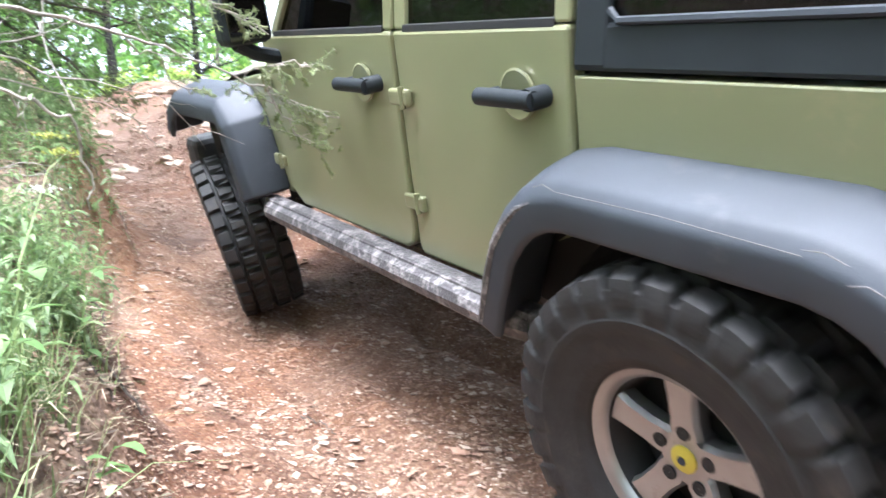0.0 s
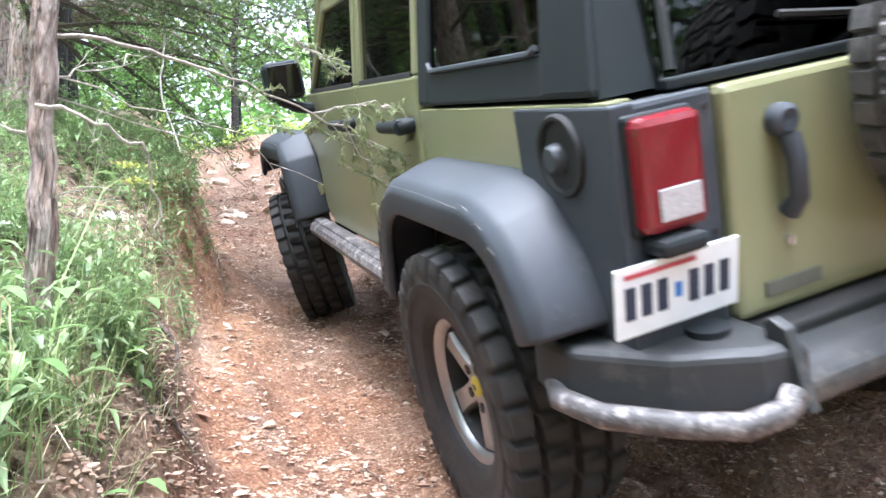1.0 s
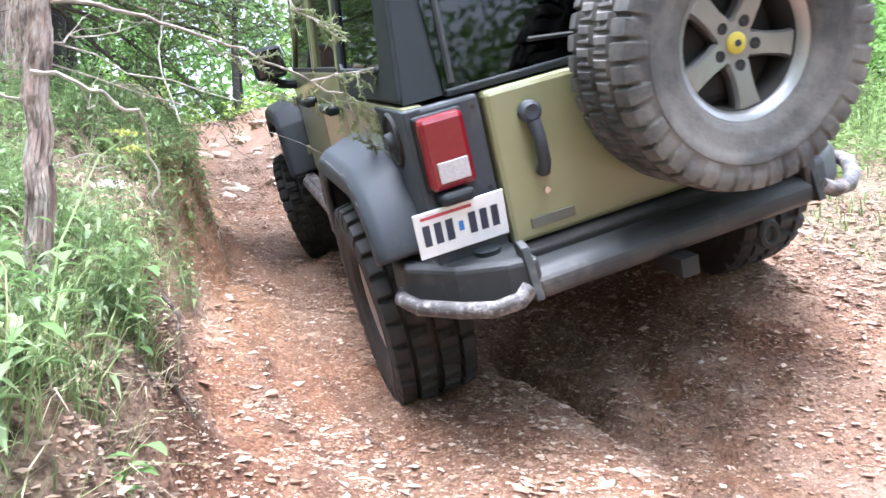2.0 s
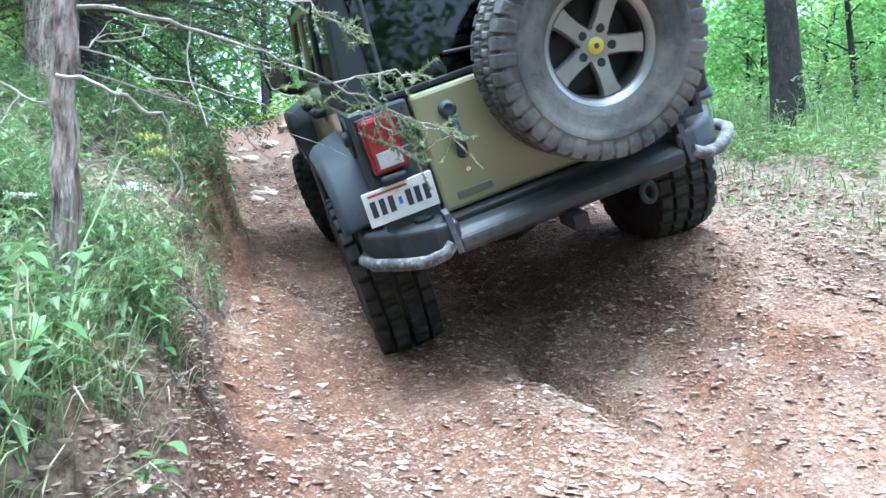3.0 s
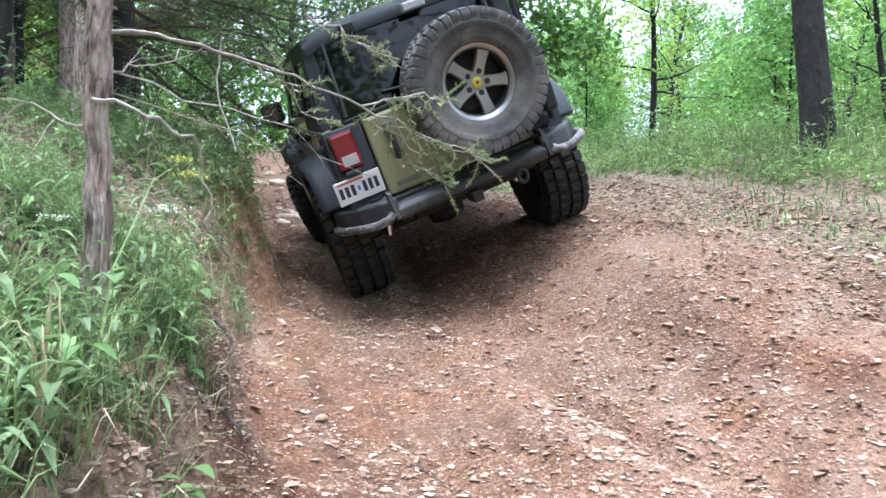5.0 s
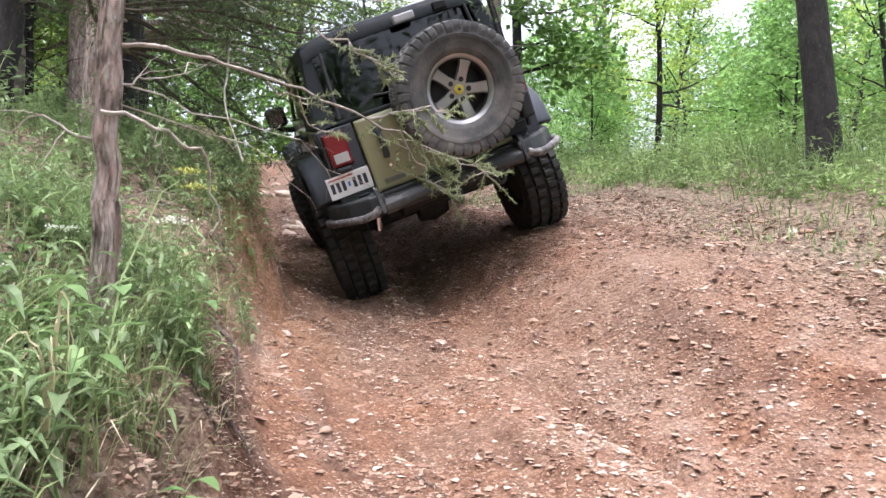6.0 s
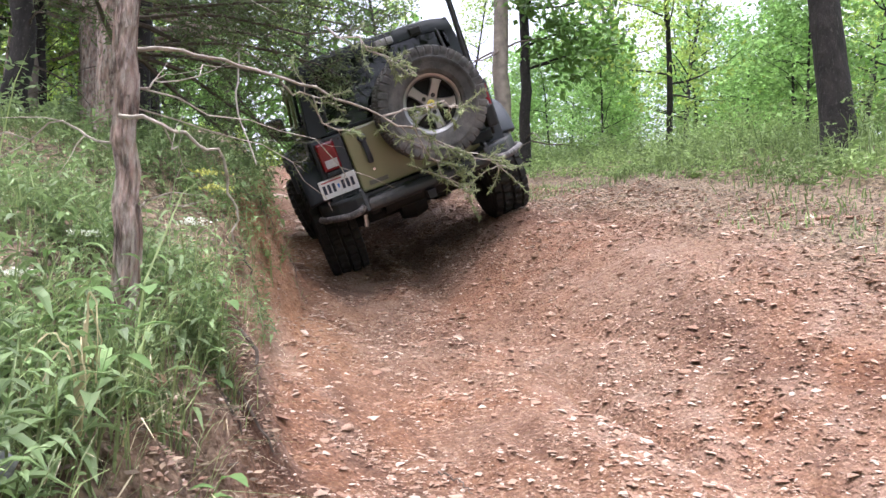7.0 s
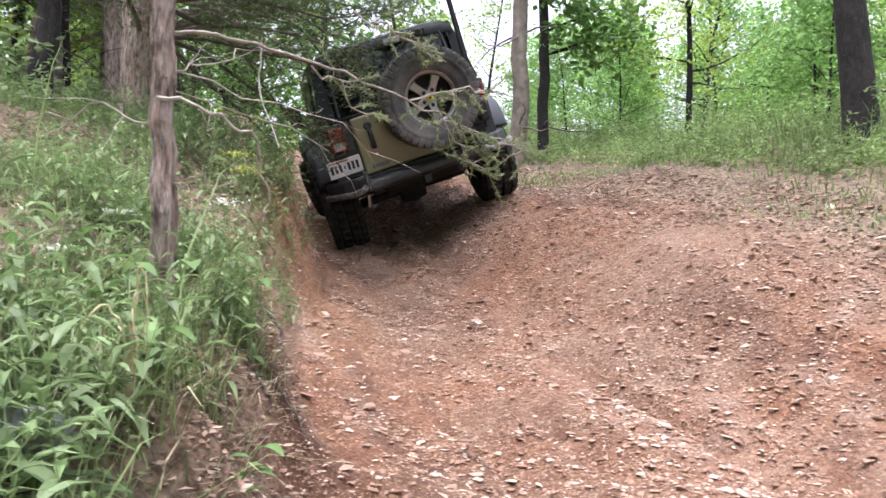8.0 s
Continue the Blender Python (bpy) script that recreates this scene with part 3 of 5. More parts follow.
def build_rear_gear():
    # bumper: deep beam, raised ends with a step pad, side tubes
    bp = prism([(-0.70, 0.535), (-0.89, 0.535), (-0.93, 0.565), (-0.93, 0.61), (-0.89, 0.642), (-0.70, 0.642)], -0.52, 0.52, 0.015)
    bumper = part("rear_bumper", bp, BUMPER, jeep, "dusty black steel rear bumper")
    part("bumper_shelf", box(-0.80, -0.66, -0.54, 0.52, 0.60, 0.668, 0.01), BLACK, bumper)
    for sg in (1, -1):
        wing = bmesh.new()
        outline = [(-0.93, 0.50), (-0.90, 0.60), (-0.80, 0.74), (-0.62, 0.865), (-0.46, 0.875), (-0.46, 0.74), (-0.66, 0.70), (-0.66, 0.50)]
        lo = [wing.verts.new((x, sg * y, 0.555)) for x, y in outline]
        hi = [wing.verts.new((x * 0.99, sg * y * 0.99, 0.69)) for x, y in outline]
        wing.faces.new(lo)
        wing.faces.new(hi[::-1])
        for i in range(len(lo)):
            wing.faces.new((lo[i], hi[i], hi[(i + 1) % len(lo)], lo[(i + 1) % len(lo)]))
        bmesh.ops.recalc_face_normals(wing, faces=wing.faces)
        bevelled(wing, 0.022, 3)
        part("bumper_wing", wing, BUMPER, bumper)
        part("step_pad", tube([(-0.75, sg * 0.60, 0.685), (-0.75, sg * 0.60, 0.705)], 0.045, 18), TOP, bumper)
        tb = tube([(-0.50, sg * 0.84, 0.56), (-0.60, sg * 0.885, 0.565), (-0.72, sg * 0.86, 0.565), (-0.85, sg * 0.755, 0.56), (-0.915, sg * 0.67, 0.555), (-0.935, sg * 0.59, 0.565), (-0.925, sg * 0.55, 0.59)], 0.027, 10)
        tb.transform(Matrix.Translation((0, 0, 0.012)))
        part("bumper_tube", tb, SCUFF, bumper, "scratched side tube of the bumper", True)
        part("bumper_bracket", prism([(-0.95, 0.56), (-0.90, 0.55), (-0.84, 0.72), (-0.86, 0.735), (-0.90, 0.72)], sg * 0.53 - 0.014, sg * 0.53 + 0.014, 0.004), BUMPER, bumper)
        lb = box(-0.775, -0.70, sg * 0.66 - 0.075, sg * 0.66 + 0.075, 0.97, 1.20, 0.018)
        light = part("tail_light", lb, RED, jeep, "red tail light with a white reverse lens")
        part("reverse_lens", box(-0.781, -0.776, sg * 0.655 - 0.05, sg * 0.655 + 0.05, 0.995, 1.06, 0.004), CLEAR, light)
        part("light_frame", box(-0.740, -0.70, sg * 0.66 - 0.081, sg * 0.66 + 0.081, 0.963, 1.206, 0.010), TOP, light)
    for o in (bumper, *bumper.children):
        o.data.transform(Matrix.Translation((0, 0, 0.04)))
    # plate with plain bars
    tilt = pose(-0.748, 0.665, 0.848, 0, -7, 0)
    pl = box(-0.008, 0.0, -0.152, 0.152, -0.076, 0.076, 0.003)
    pl.transform(tilt)
    plate = part("number_plate", pl, PLATE, jeep, "white licence plate with dark bars")
    for k in range(7):
        y = 0.118 - k * 0.0385
        bar_b = box(-0.0105, -0.0085, y - (0.012 if k != 3 else 0.008), y + (0.012 if k != 3 else 0.008), -0.036 if k != 3 else -0.016, 0.034 if k != 3 else 0.016, 0)
        bar_b.transform(tilt)
        part("plate_bar", bar_b, INK if k != 3 else BLUE, plate)
    tb = box(-0.0105, -0.0085, -0.04, 0.13, 0.052, 0.062, 0)
    tb.transform(tilt)
    part("plate_bar", tb, mat("plate_red", (0.4, 0.06, 0.08), 0.5), plate)
    part("plate_lamp", box(-0.80, -0.72, 0.61, 0.72, 0.925, 0.965, 0.014), TOP, jeep)
    # black fuel cap surround: a flat disc whose black also paints the recess's shade
    fc = lathe([(0.001, 0.003), (0.074, 0.003), (0.079, 0.012), (0.088, 0.013), (0.094, 0.004), (0.094, -0.01), (0.001, -0.012)], 28, None, (-0.525, 0.757, 1.125), False)
    fuel = part("fuel_recess", fc, BLACK, jeep, "black round fuel filler surround, a flat disc dark for depth", True)
    part("fuel_cap", lathe([(0.001, 0.026), (0.026, 0.026), (0.032, 0.02), (0.036, 0.0), (0.001, 0.0)], 20, None, (-0.515, 0.760, 1.12)), FLARE, fuel, "", True)
    # spare carrier
    part("spare_carrier", box(-0.98, -0.72, -0.28, 0.0, 1.03, 1.30, 0.03), BLACK, jeep)
    # window frame of the liftgate
    part("glass_trim", tube([(-0.672, 0.57, 1.27), (-0.59, 0.535, 1.73), (-0.588, 0.50, 1.742), (-0.588, -0.50, 1.742), (-0.59, -0.535, 1.73), (-0.672, -0.57, 1.27)], 0.012, 6), BUMPER, jeep)
    for hy in (0.36, -0.36):
        part("glass_hinge", box(-0.625, -0.57, hy - 0.05, hy + 0.05, 1.74, 1.80, 0.01), BLACK, jeep)
    # lifting jack strapped upright beside the spare wheel
    jk = box(-0.86, -0.82, -0.655, -0.635, 0.80, 2.02, 0.003)
    for k in range(16):
        jk = tube([(-0.862, -0.645, 0.86 + k * 0.07), (-0.818, -0.645, 0.86 + k * 0.07)], 0.008, 6, jk)
    jack = part("lifting_jack", jk, BLACK, jeep, "black upright lifting jack bar")
    part("jack_handle", tube([(-0.90, -0.60, 0.95), (-0.88, -0.62, 1.95)], 0.016, 8), BLACK, jack)
    part("jack_head", box(-0.92, -0.80, -0.69, -0.60, 0.86, 1.04, 0.02), BLACK, jack)
    part("jack_mount", box(-0.84, -0.72, -0.66, -0.56, 1.06, 1.12, 0.01), BLACK, jack)
    # underside
    part("rear_axle", tube([(0, -0.70, 0.40), (0, 0.70, 0.40)], 0.045, 12, merge(None, lathe([(0.001, -0.14), (0.12, -0.12), (0.15, 0), (0.12, 0.12), (0.001, 0.14)], 20, None, (0, 0.05, 0.40)))), BLACK, jeep)
    part("front_axle", tube([(2.947, -0.70, 0.40), (2.947, 0.70, 0.40)], 0.045, 12), BLACK, jeep)
    part("muffler", tube([(-0.45, -0.45, 0.55), (-0.45, 0.35, 0.55)], 0.10, 16), BLACK, jeep, "", True)
    for sg in (1, -1):
        part("frame_rail", box(-0.7, 3.4, sg * 0.45 - 0.04, sg * 0.45 + 0.04, 0.52, 0.66, 0.01), BLACK, jeep)
        part("shock_absorber", tube([(-0.12, sg * 0.52, 0.36), (-0.16, sg * 0.42, 0.80)], 0.03, 10), CHROME, jeep)
    hitch = tube([(-0.80, 0.02, 0.545), (-0.97, 0.02, 0.545)], 0.045, 4)
    part("tow_hitch", hitch, BLACK, jeep)
    part("tow_ring", tube([(-0.95, -0.30 + 0.03 * math.cos(k * math.tau / 14), 0.55 + 0.04 * math.sin(k * math.tau / 14)) for k in range(15)], 0.014, 6), BLACK, jeep)


def build_wheel(rubber, sg, n=30, sub_n=12, lug=0.026):
    """A wheel about its own y axis; sg: the side on which its face lies."""
    # alloy barrel coloured black, the shade inside the rim put into its colour
    shaded_barrel = lathe([(0.205, -0.11), (0.223, -0.10), (0.209, -0.07), (0.182, 0.0), (0.192, 0.09), (0.212, 0.112), (0.221, 0.118), (0.224, 0.10), (0.214, 0.0)], 48)
    wheel = part("wheel", shaded_barrel, BLACK, None, "five-spoke alloy wheel with chunky tyre", True)
    part("rim_lip", lathe([(0.190, sg * 0.070), (0.197, sg * 0.098), (0.205, sg * 0.110), (0.210, sg * 0.114), (0.224, sg * 0.121), (0.229, sg * 0.112), (0.216, sg * 0.10), (0.198, sg * 0.070)], 48), ALLOY, wheel, "", True)
    # one skin: bead, sidewalls and a tread whose lugs stand up from it
    side = [(0.220, 0.105), (0.228, 0.128), (0.236, 0.136), (0.246, 0.139), (0.252, 0.146), (0.262, 0.148), (0.30, 0.158), (0.318, 0.161), (0.322, 0.1645), (0.345, 0.166), (0.349, 0.163), (0.375, 0.163), (0.395, 0.160)]
    tread = [0.158, 0.104, 0.097, 0.088, 0.082, 0.016, 0.010]
    prof = [(r, y, 0) for r, y in side] + [(0.412 if i in (2, 3, 6) else 0.416, y, 0 if i in (2, 3, 6) else (1 if i < 2 else 2)) for i, y in enumerate(tread)]
    prof = prof + [(r, -y, -k) for r, y, k in prof[::-1]]
    seg = n * sub_n
    ty = bmesh.new()
    rings = []
    for r0, y, k in prof:
        ring = []
        for j in range(seg):
            phase = j + (0 if k in (1, -2) else sub_n // 2) + (round((abs(y) - 0.05) * 60) if abs(k) == 2 else 0) * (1 if y > 0 else -1)
            c = phase % sub_n
            up = abs(k) > 0 and c >= sub_n // 4
            r, yy = r0 + (lug if up else 0.0), y
            if abs(k) == 1 and abs(y) > 0.15:
                r -= 0.010
            if 0.37 < r0 < 0.40 and k == 0:
                block = (j + (sub_n // 2 if y < 0 else 0)) % sub_n >= sub_n // 4
                yy = y + math.copysign(0.008 if block and r0 > 0.38 else (0.005 if block and (j // sub_n) % 2 else 0.0), y)
                r = r0
            a = j * math.tau / seg
            ring.append(ty.verts.new((r * math.cos(a), yy, r * math.sin(a))))
        rings.append(ring)
    for p, q in zip(rings, rings[1:] + rings[:1]):
        for j in range(seg):
            ty.faces.new((p[j], p[(j + 1) % seg], q[(j + 1) % seg], q[j]))
    part("tyre", ty, rubber, wheel, "knobbly black off-road tyre", True)
    # brake disc, with a drum added to darken the spoke gaps; spare included
    disc = lathe([(0.001, sg * 0.02), (0.20, sg * 0.0), (0.20, sg * -0.02), (0.001, sg * -0.01)], 32)
    disc = lathe([(0.001, sg * -0.02), (0.15, sg * -0.02), (0.15, sg * -0.10), (0.13, sg * -0.11), (0.001, sg * -0.11)], 28, disc, (0, 0, 0), False)
    part("brake_disc", disc, BLACK, wheel)
    for k in range(5):
        a = k * math.tau / 5 + math.pi / 2
        sp = bmesh.new()
        prf = [(0.035, 0.030, 0.072), (0.062, 0.040, 0.076), (0.10, 0.035, 0.082), (0.155, 0.037, 0.088), (0.188, 0.044, 0.090), (0.200, 0.040, 0.084)]
        rings = []
        for r, w, y in prf:
            rings.append([sp.verts.new((r * math.cos(a) - t * math.sin(a), sg * yy, r * math.sin(a) + t * math.cos(a))) for t, yy in ((-w, y - 0.014), (-w * 0.80, y), (w * 0.80, y), (w, y - 0.014), (w * 0.85, y - 0.05), (-w * 0.85, y - 0.05))])
        for p, q in zip(rings, rings[1:]):
            for j in range(6):
                sp.faces.new((p[j], p[(j + 1) % 6], q[(j + 1) % 6], q[j]))
        sp.faces.new(rings[0])
        sp.faces.new(rings[-1][::-1])
        part("spoke", sp, ALLOY, wheel)
        cx, cz = 0.066 * math.cos(a), 0.066 * math.sin(a)
        # raised black cap in place of a bolt hole, its shade as colour
        part("lug_nut", lathe([(0.001, sg * 0.0775), (0.008, sg * 0.0785), (0.0125, sg * 0.0785), (0.0145, sg * 0.0795), (0.017, sg * 0.0795), (0.017, sg * 0.06), (0.001, sg * 0.06)], 12, None, (cx, 0, cz), False), BLACK, wheel)
    part("hub", tube([(0, sg * 0.0, 0), (0, sg * 0.074, 0)], 0.062, 24), ALLOY, wheel)
    cp = part("centre_cap", lathe([(0.001, sg * 0.084), (0.027, sg * 0.083), (0.032, sg * 0.079), (0.033, sg * 0.06), (0.001, sg * 0.06)], 24), YELLOW, wheel, "yellow hub cap", True)
    part("cap_mark", tube([(0, sg * 0.0835, 0), (0, sg * 0.0855, 0)], 0.011, 8), INK, cp)
    return wheel


build_body()
build_flares()
build_cabin()
build_rear_gear()
wheels = []
WHEEL_L = build_wheel(RUBBER, 1)
WHEEL_R = build_wheel(RUBBER, -1)
for proto, at, steer in ((WHEEL_L, (0.0, 0.78, 0.44), 0), (WHEEL_R, (0.0, -0.78, 0.44), 0), (WHEEL_L, (2.947, 0.78, 0.44), -12), (WHEEL_R, (2.947, -0.78, 0.44), -12)):
    w = proto if at[0] == 0.0 else copy_thing(proto, pose(*at))
    w.parent = jeep
    w.matrix_basis = pose(*at)
    wheels.append((w, at, steer))
spare = build_wheel(RUBBER_SPARE, 1, 42, 10, 0.017)
spare.name, spare["label"] = "spare_wheel", "dusty spare wheel on the tailgate"
spare.parent = jeep
spare.matrix_basis = pose(-0.955, -0.19, 1.20, 0, 0, 90) @ pose(0, 0, 0, 0, -31, 0)

# ---- plants ----
rng = np.random.default_rng(7)
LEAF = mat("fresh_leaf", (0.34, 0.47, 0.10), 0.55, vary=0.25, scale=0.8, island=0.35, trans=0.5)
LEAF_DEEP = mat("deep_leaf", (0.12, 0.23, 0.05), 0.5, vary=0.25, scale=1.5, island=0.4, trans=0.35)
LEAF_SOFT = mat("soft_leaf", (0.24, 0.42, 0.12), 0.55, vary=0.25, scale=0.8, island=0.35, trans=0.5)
WEED = mat("weed_leaf", (0.17, 0.25, 0.10), 0.5, vary=0.25, scale=6, island=0.35, trans=0.35)
GRASS = mat("grass_blade", (0.20, 0.26, 0.105), 0.5, vary=0.25, scale=4, island=0.45, trans=0.35)
CEDAR = mat("cedar_needles", (0.12, 0.165, 0.065), 0.7, vary=0.3, scale=5, island=0.4, trans=0.25)
CEDAR_TIP = mat("cedar_twig_leaf", (0.21, 0.25, 0.11), 0.7, vary=0.3, scale=20, island=0.35, trans=0.25)
BARK_CEDAR = mat("cedar_bark", (0.22, 0.155, 0.13), 0.95, vary=0.75, scale=45, bump=1.0, bump_scale=70, dirt=(0.48, 0.43, 0.39), dirt_at=0.46, dirt_scale=38, stretch=(1, 1, 0.3))
BARK_DARK = mat("dark_bark", (0.019, 0.016, 0.015), 0.95, vary=0.5, scale=14, bump=1.0, bump_scale=22, dirt=(0.11, 0.10, 0.092), dirt_at=0.56, dirt_scale=52, stretch=(1, 1, 0.45))
BARK_GREY = mat("grey_bark", (0.17, 0.145, 0.12), 0.95, vary=0.35, scale=9, bump=0.8, bump_scale=40)
TWIG = mat("dead_twig", (0.34, 0.30, 0.26), 0.9, vary=0.3, scale=30, bump=0.4, bump_scale=120)
TWIG_DARK = mat("dark_twig", (0.10, 0.08, 0.065), 0.9, vary=0.3, scale=30)
BRUSH = mat("brush_leaf", (0.20, 0.29, 0.10), 0.6, vary=0.3, scale=0.9, island=0.4, trans=0.45)
LITTER = mat("leaf_litter", (0.20, 0.145, 0.10), 0.9, vary=0.35, scale=9, island=0.6)
STRAW = mat("dead_straw", (0.42, 0.36, 0.24), 0.8, vary=0.3, scale=6, island=0.4)
VERGE = mat("verge_grass", (0.17, 0.245, 0.085), 0.5, vary=0.25, scale=1.5, island=0.45, trans=0.4)


def leaves(centres, length, width, droop=0.3):
    """Diamond leaves, four corners each, at the given places."""
    c = np.asarray(centres)
    n = len(c)
    a = rng.normal(size=(n, 3))
    a[:, 2] = a[:, 2] * 0.5 - droop
    a /= np.linalg.norm(a, axis=1, keepdims=True)
    b = np.cross(a, rng.normal(size=(n, 3)))
    b /= np.linalg.norm(b, axis=1, keepdims=True)
    k = np.cross(a, b)
    ln = length * rng.uniform(0.6, 1.3, (n, 1))
    wd = width * rng.uniform(0.6, 1.3, (n, 1))
    v = np.stack([c, c + a * ln * 0.45 + b * wd * 0.5 + k * wd * 0.15, c + a * ln, c + a * ln * 0.45 - b * wd * 0.5 + k * wd * 0.15], 1).reshape(-1, 3)
    f = np.arange(n * 4).reshape(n, 4)
    return v, f


def mesh_of(name, sets, material, parent=None, label=""):
    vs, fs, o = [], [], 0
    for v, f in sets:
        vs.append(v)
        fs += (np.asarray(f) + o).tolist()
        o += len(v)
    ob = stuff_mesh(name, np.concatenate(vs).tolist(), fs, material)
    ob.parent = parent
    if label:
        ob["label"] = label
    return ob


def limb(points, radii, seg=5):
    """Tube as plain arrays."""
    pts = np.asarray(points, float)
    n = len(pts)
    vs = []
    for i in range(n):
        d = pts[min(i + 1, n - 1)] - pts[max(i - 1, 0)]
        d /= np.linalg.norm(d) + 1e-9
        s = np.cross(d, [0.3, 0.9, 0.2])
        s /= np.linalg.norm(s) + 1e-9
        o = np.cross(d, s)
        ang = np.arange(seg) * math.tau / seg
        vs.append(pts[i] + (np.cos(ang)[:, None] * s + np.sin(ang)[:, None] * o) * radii[i])
    f = [[i * seg + k, i * seg + (k + 1) % seg, (i + 1) * seg + (k + 1) % seg, (i + 1) * seg + k] for i in range(n - 1) for k in range(seg)]
    return np.concatenate(vs), f


def bent(p, d, length, n, wob, lift=0.0):
    """A wandering line from p along d."""
    p, d = np.array(p, float), np.array(d, float)
    d /= np.linalg.norm(d)
    out = [p.copy()]
    for _ in range(n):
        d = d + rng.normal(size=3) * wob + np.array([0, 0, lift])
        d /= np.linalg.norm(d)
        p = p + d * length / n
        out.append(p.copy())
    return np.array(out)


def make_tree(name, label, h, r, crown_from, spread, n_branch, n_leaf, leaf_size, bark, leaf_mat, kind):
    """A tree at the origin: tapered trunk, limbs, and a crown of single leaves."""
    root = tagged(empty(name), label, "tree", "trees of the wood")
    line = bent((0, 0, -0.15), (rng.normal() * 0.05, rng.normal() * 0.05, 1), h + 0.15, 9, 0.045, 0.03)
    rad = r * (1 - 0.85 * np.linspace(0, 1, 10))
    rad[0] *= 1.35
    wood, twigs, green = [limb(line, rad, 8)], [], []
    for k in range(n_branch):
        t = crown_from + (1 - crown_from) * (k + rng.uniform(0.2, 0.8)) / n_branch
        i = t * 9
        p = line[int(i)] * (1 - i % 1) + line[min(int(i) + 1, 9)] * (i % 1)
        a = rng.uniform(0, math.tau)
        ln = spread * (1.15 - 0.75 * (t - crown_from) / (1 - crown_from + 1e-6)) * rng.uniform(0.7, 1.2)
        up = rng.uniform(0.15, 0.7) if kind != "cedar" else rng.uniform(-0.15, 0.25)
        br = bent(p, (math.cos(a), math.sin(a), up), ln, 5, 0.16, 0.02)
        twigs.append(limb(br, rad[int(i)] * 0.4 * np.linspace(1, 0.15, 6), 4))
        m = n_leaf // n_branch
        if kind == "cedar":
            tt = rng.uniform(0.25, 1, m)
            sp = 0.10 + 0.16 * ln * tt
        else:
            tt = rng.beta(2.5, 1.2, m)
            sp = 0.10 + 0.22 * ln * np.ones(m)
        c = np.stack([np.interp(tt * 5, range(6), br[:, j]) for j in range(3)], 1)
        clump = rng.normal(size=(max(3, m // 14), 3))[rng.integers(0, max(3, m // 14), m)]
        c = c + clump * sp[:, None] * np.array([0.8, 0.8, 0.5]) + rng.normal(size=(m, 3)) * 0.05
        green.append(leaves(c, leaf_size, leaf_size * (0.55 if kind != "cedar" else 0.16), 0.25))
    mesh_of("trunk", wood, bark, root).data.shade_smooth()
    mesh_of("branchwork", twigs, bark, root)["kind"] = "stuff"
    mesh_of("crown", green, leaf_mat, root)
    return root


def plant_at(proto, x, y, turn, used):
    m = pose(x, y, ground_z(x, y), 0, 0, turn)
    if proto in used:
        return copy_thing(proto, m)
    used.add(proto)
    proto.matrix_basis = m
    return proto


def polar(yaw, d):
    return 0.1 - d * math.sin(radians(yaw)), 0.1 + d * math.cos(radians(yaw))


def clear_of_trail(x, y, lo=-0.9, hi=4.6):
    s, u = trail(np.array(x), np.array(y))
    return not (lo < u < hi and s < 17)


def sky_gap(yaw):
    """Two openings in the wood across the trail, where only low growth stands."""
    return (2.0 < yaw) & (yaw < 9.0) | (-15.5 < yaw) & (yaw < -9.5)


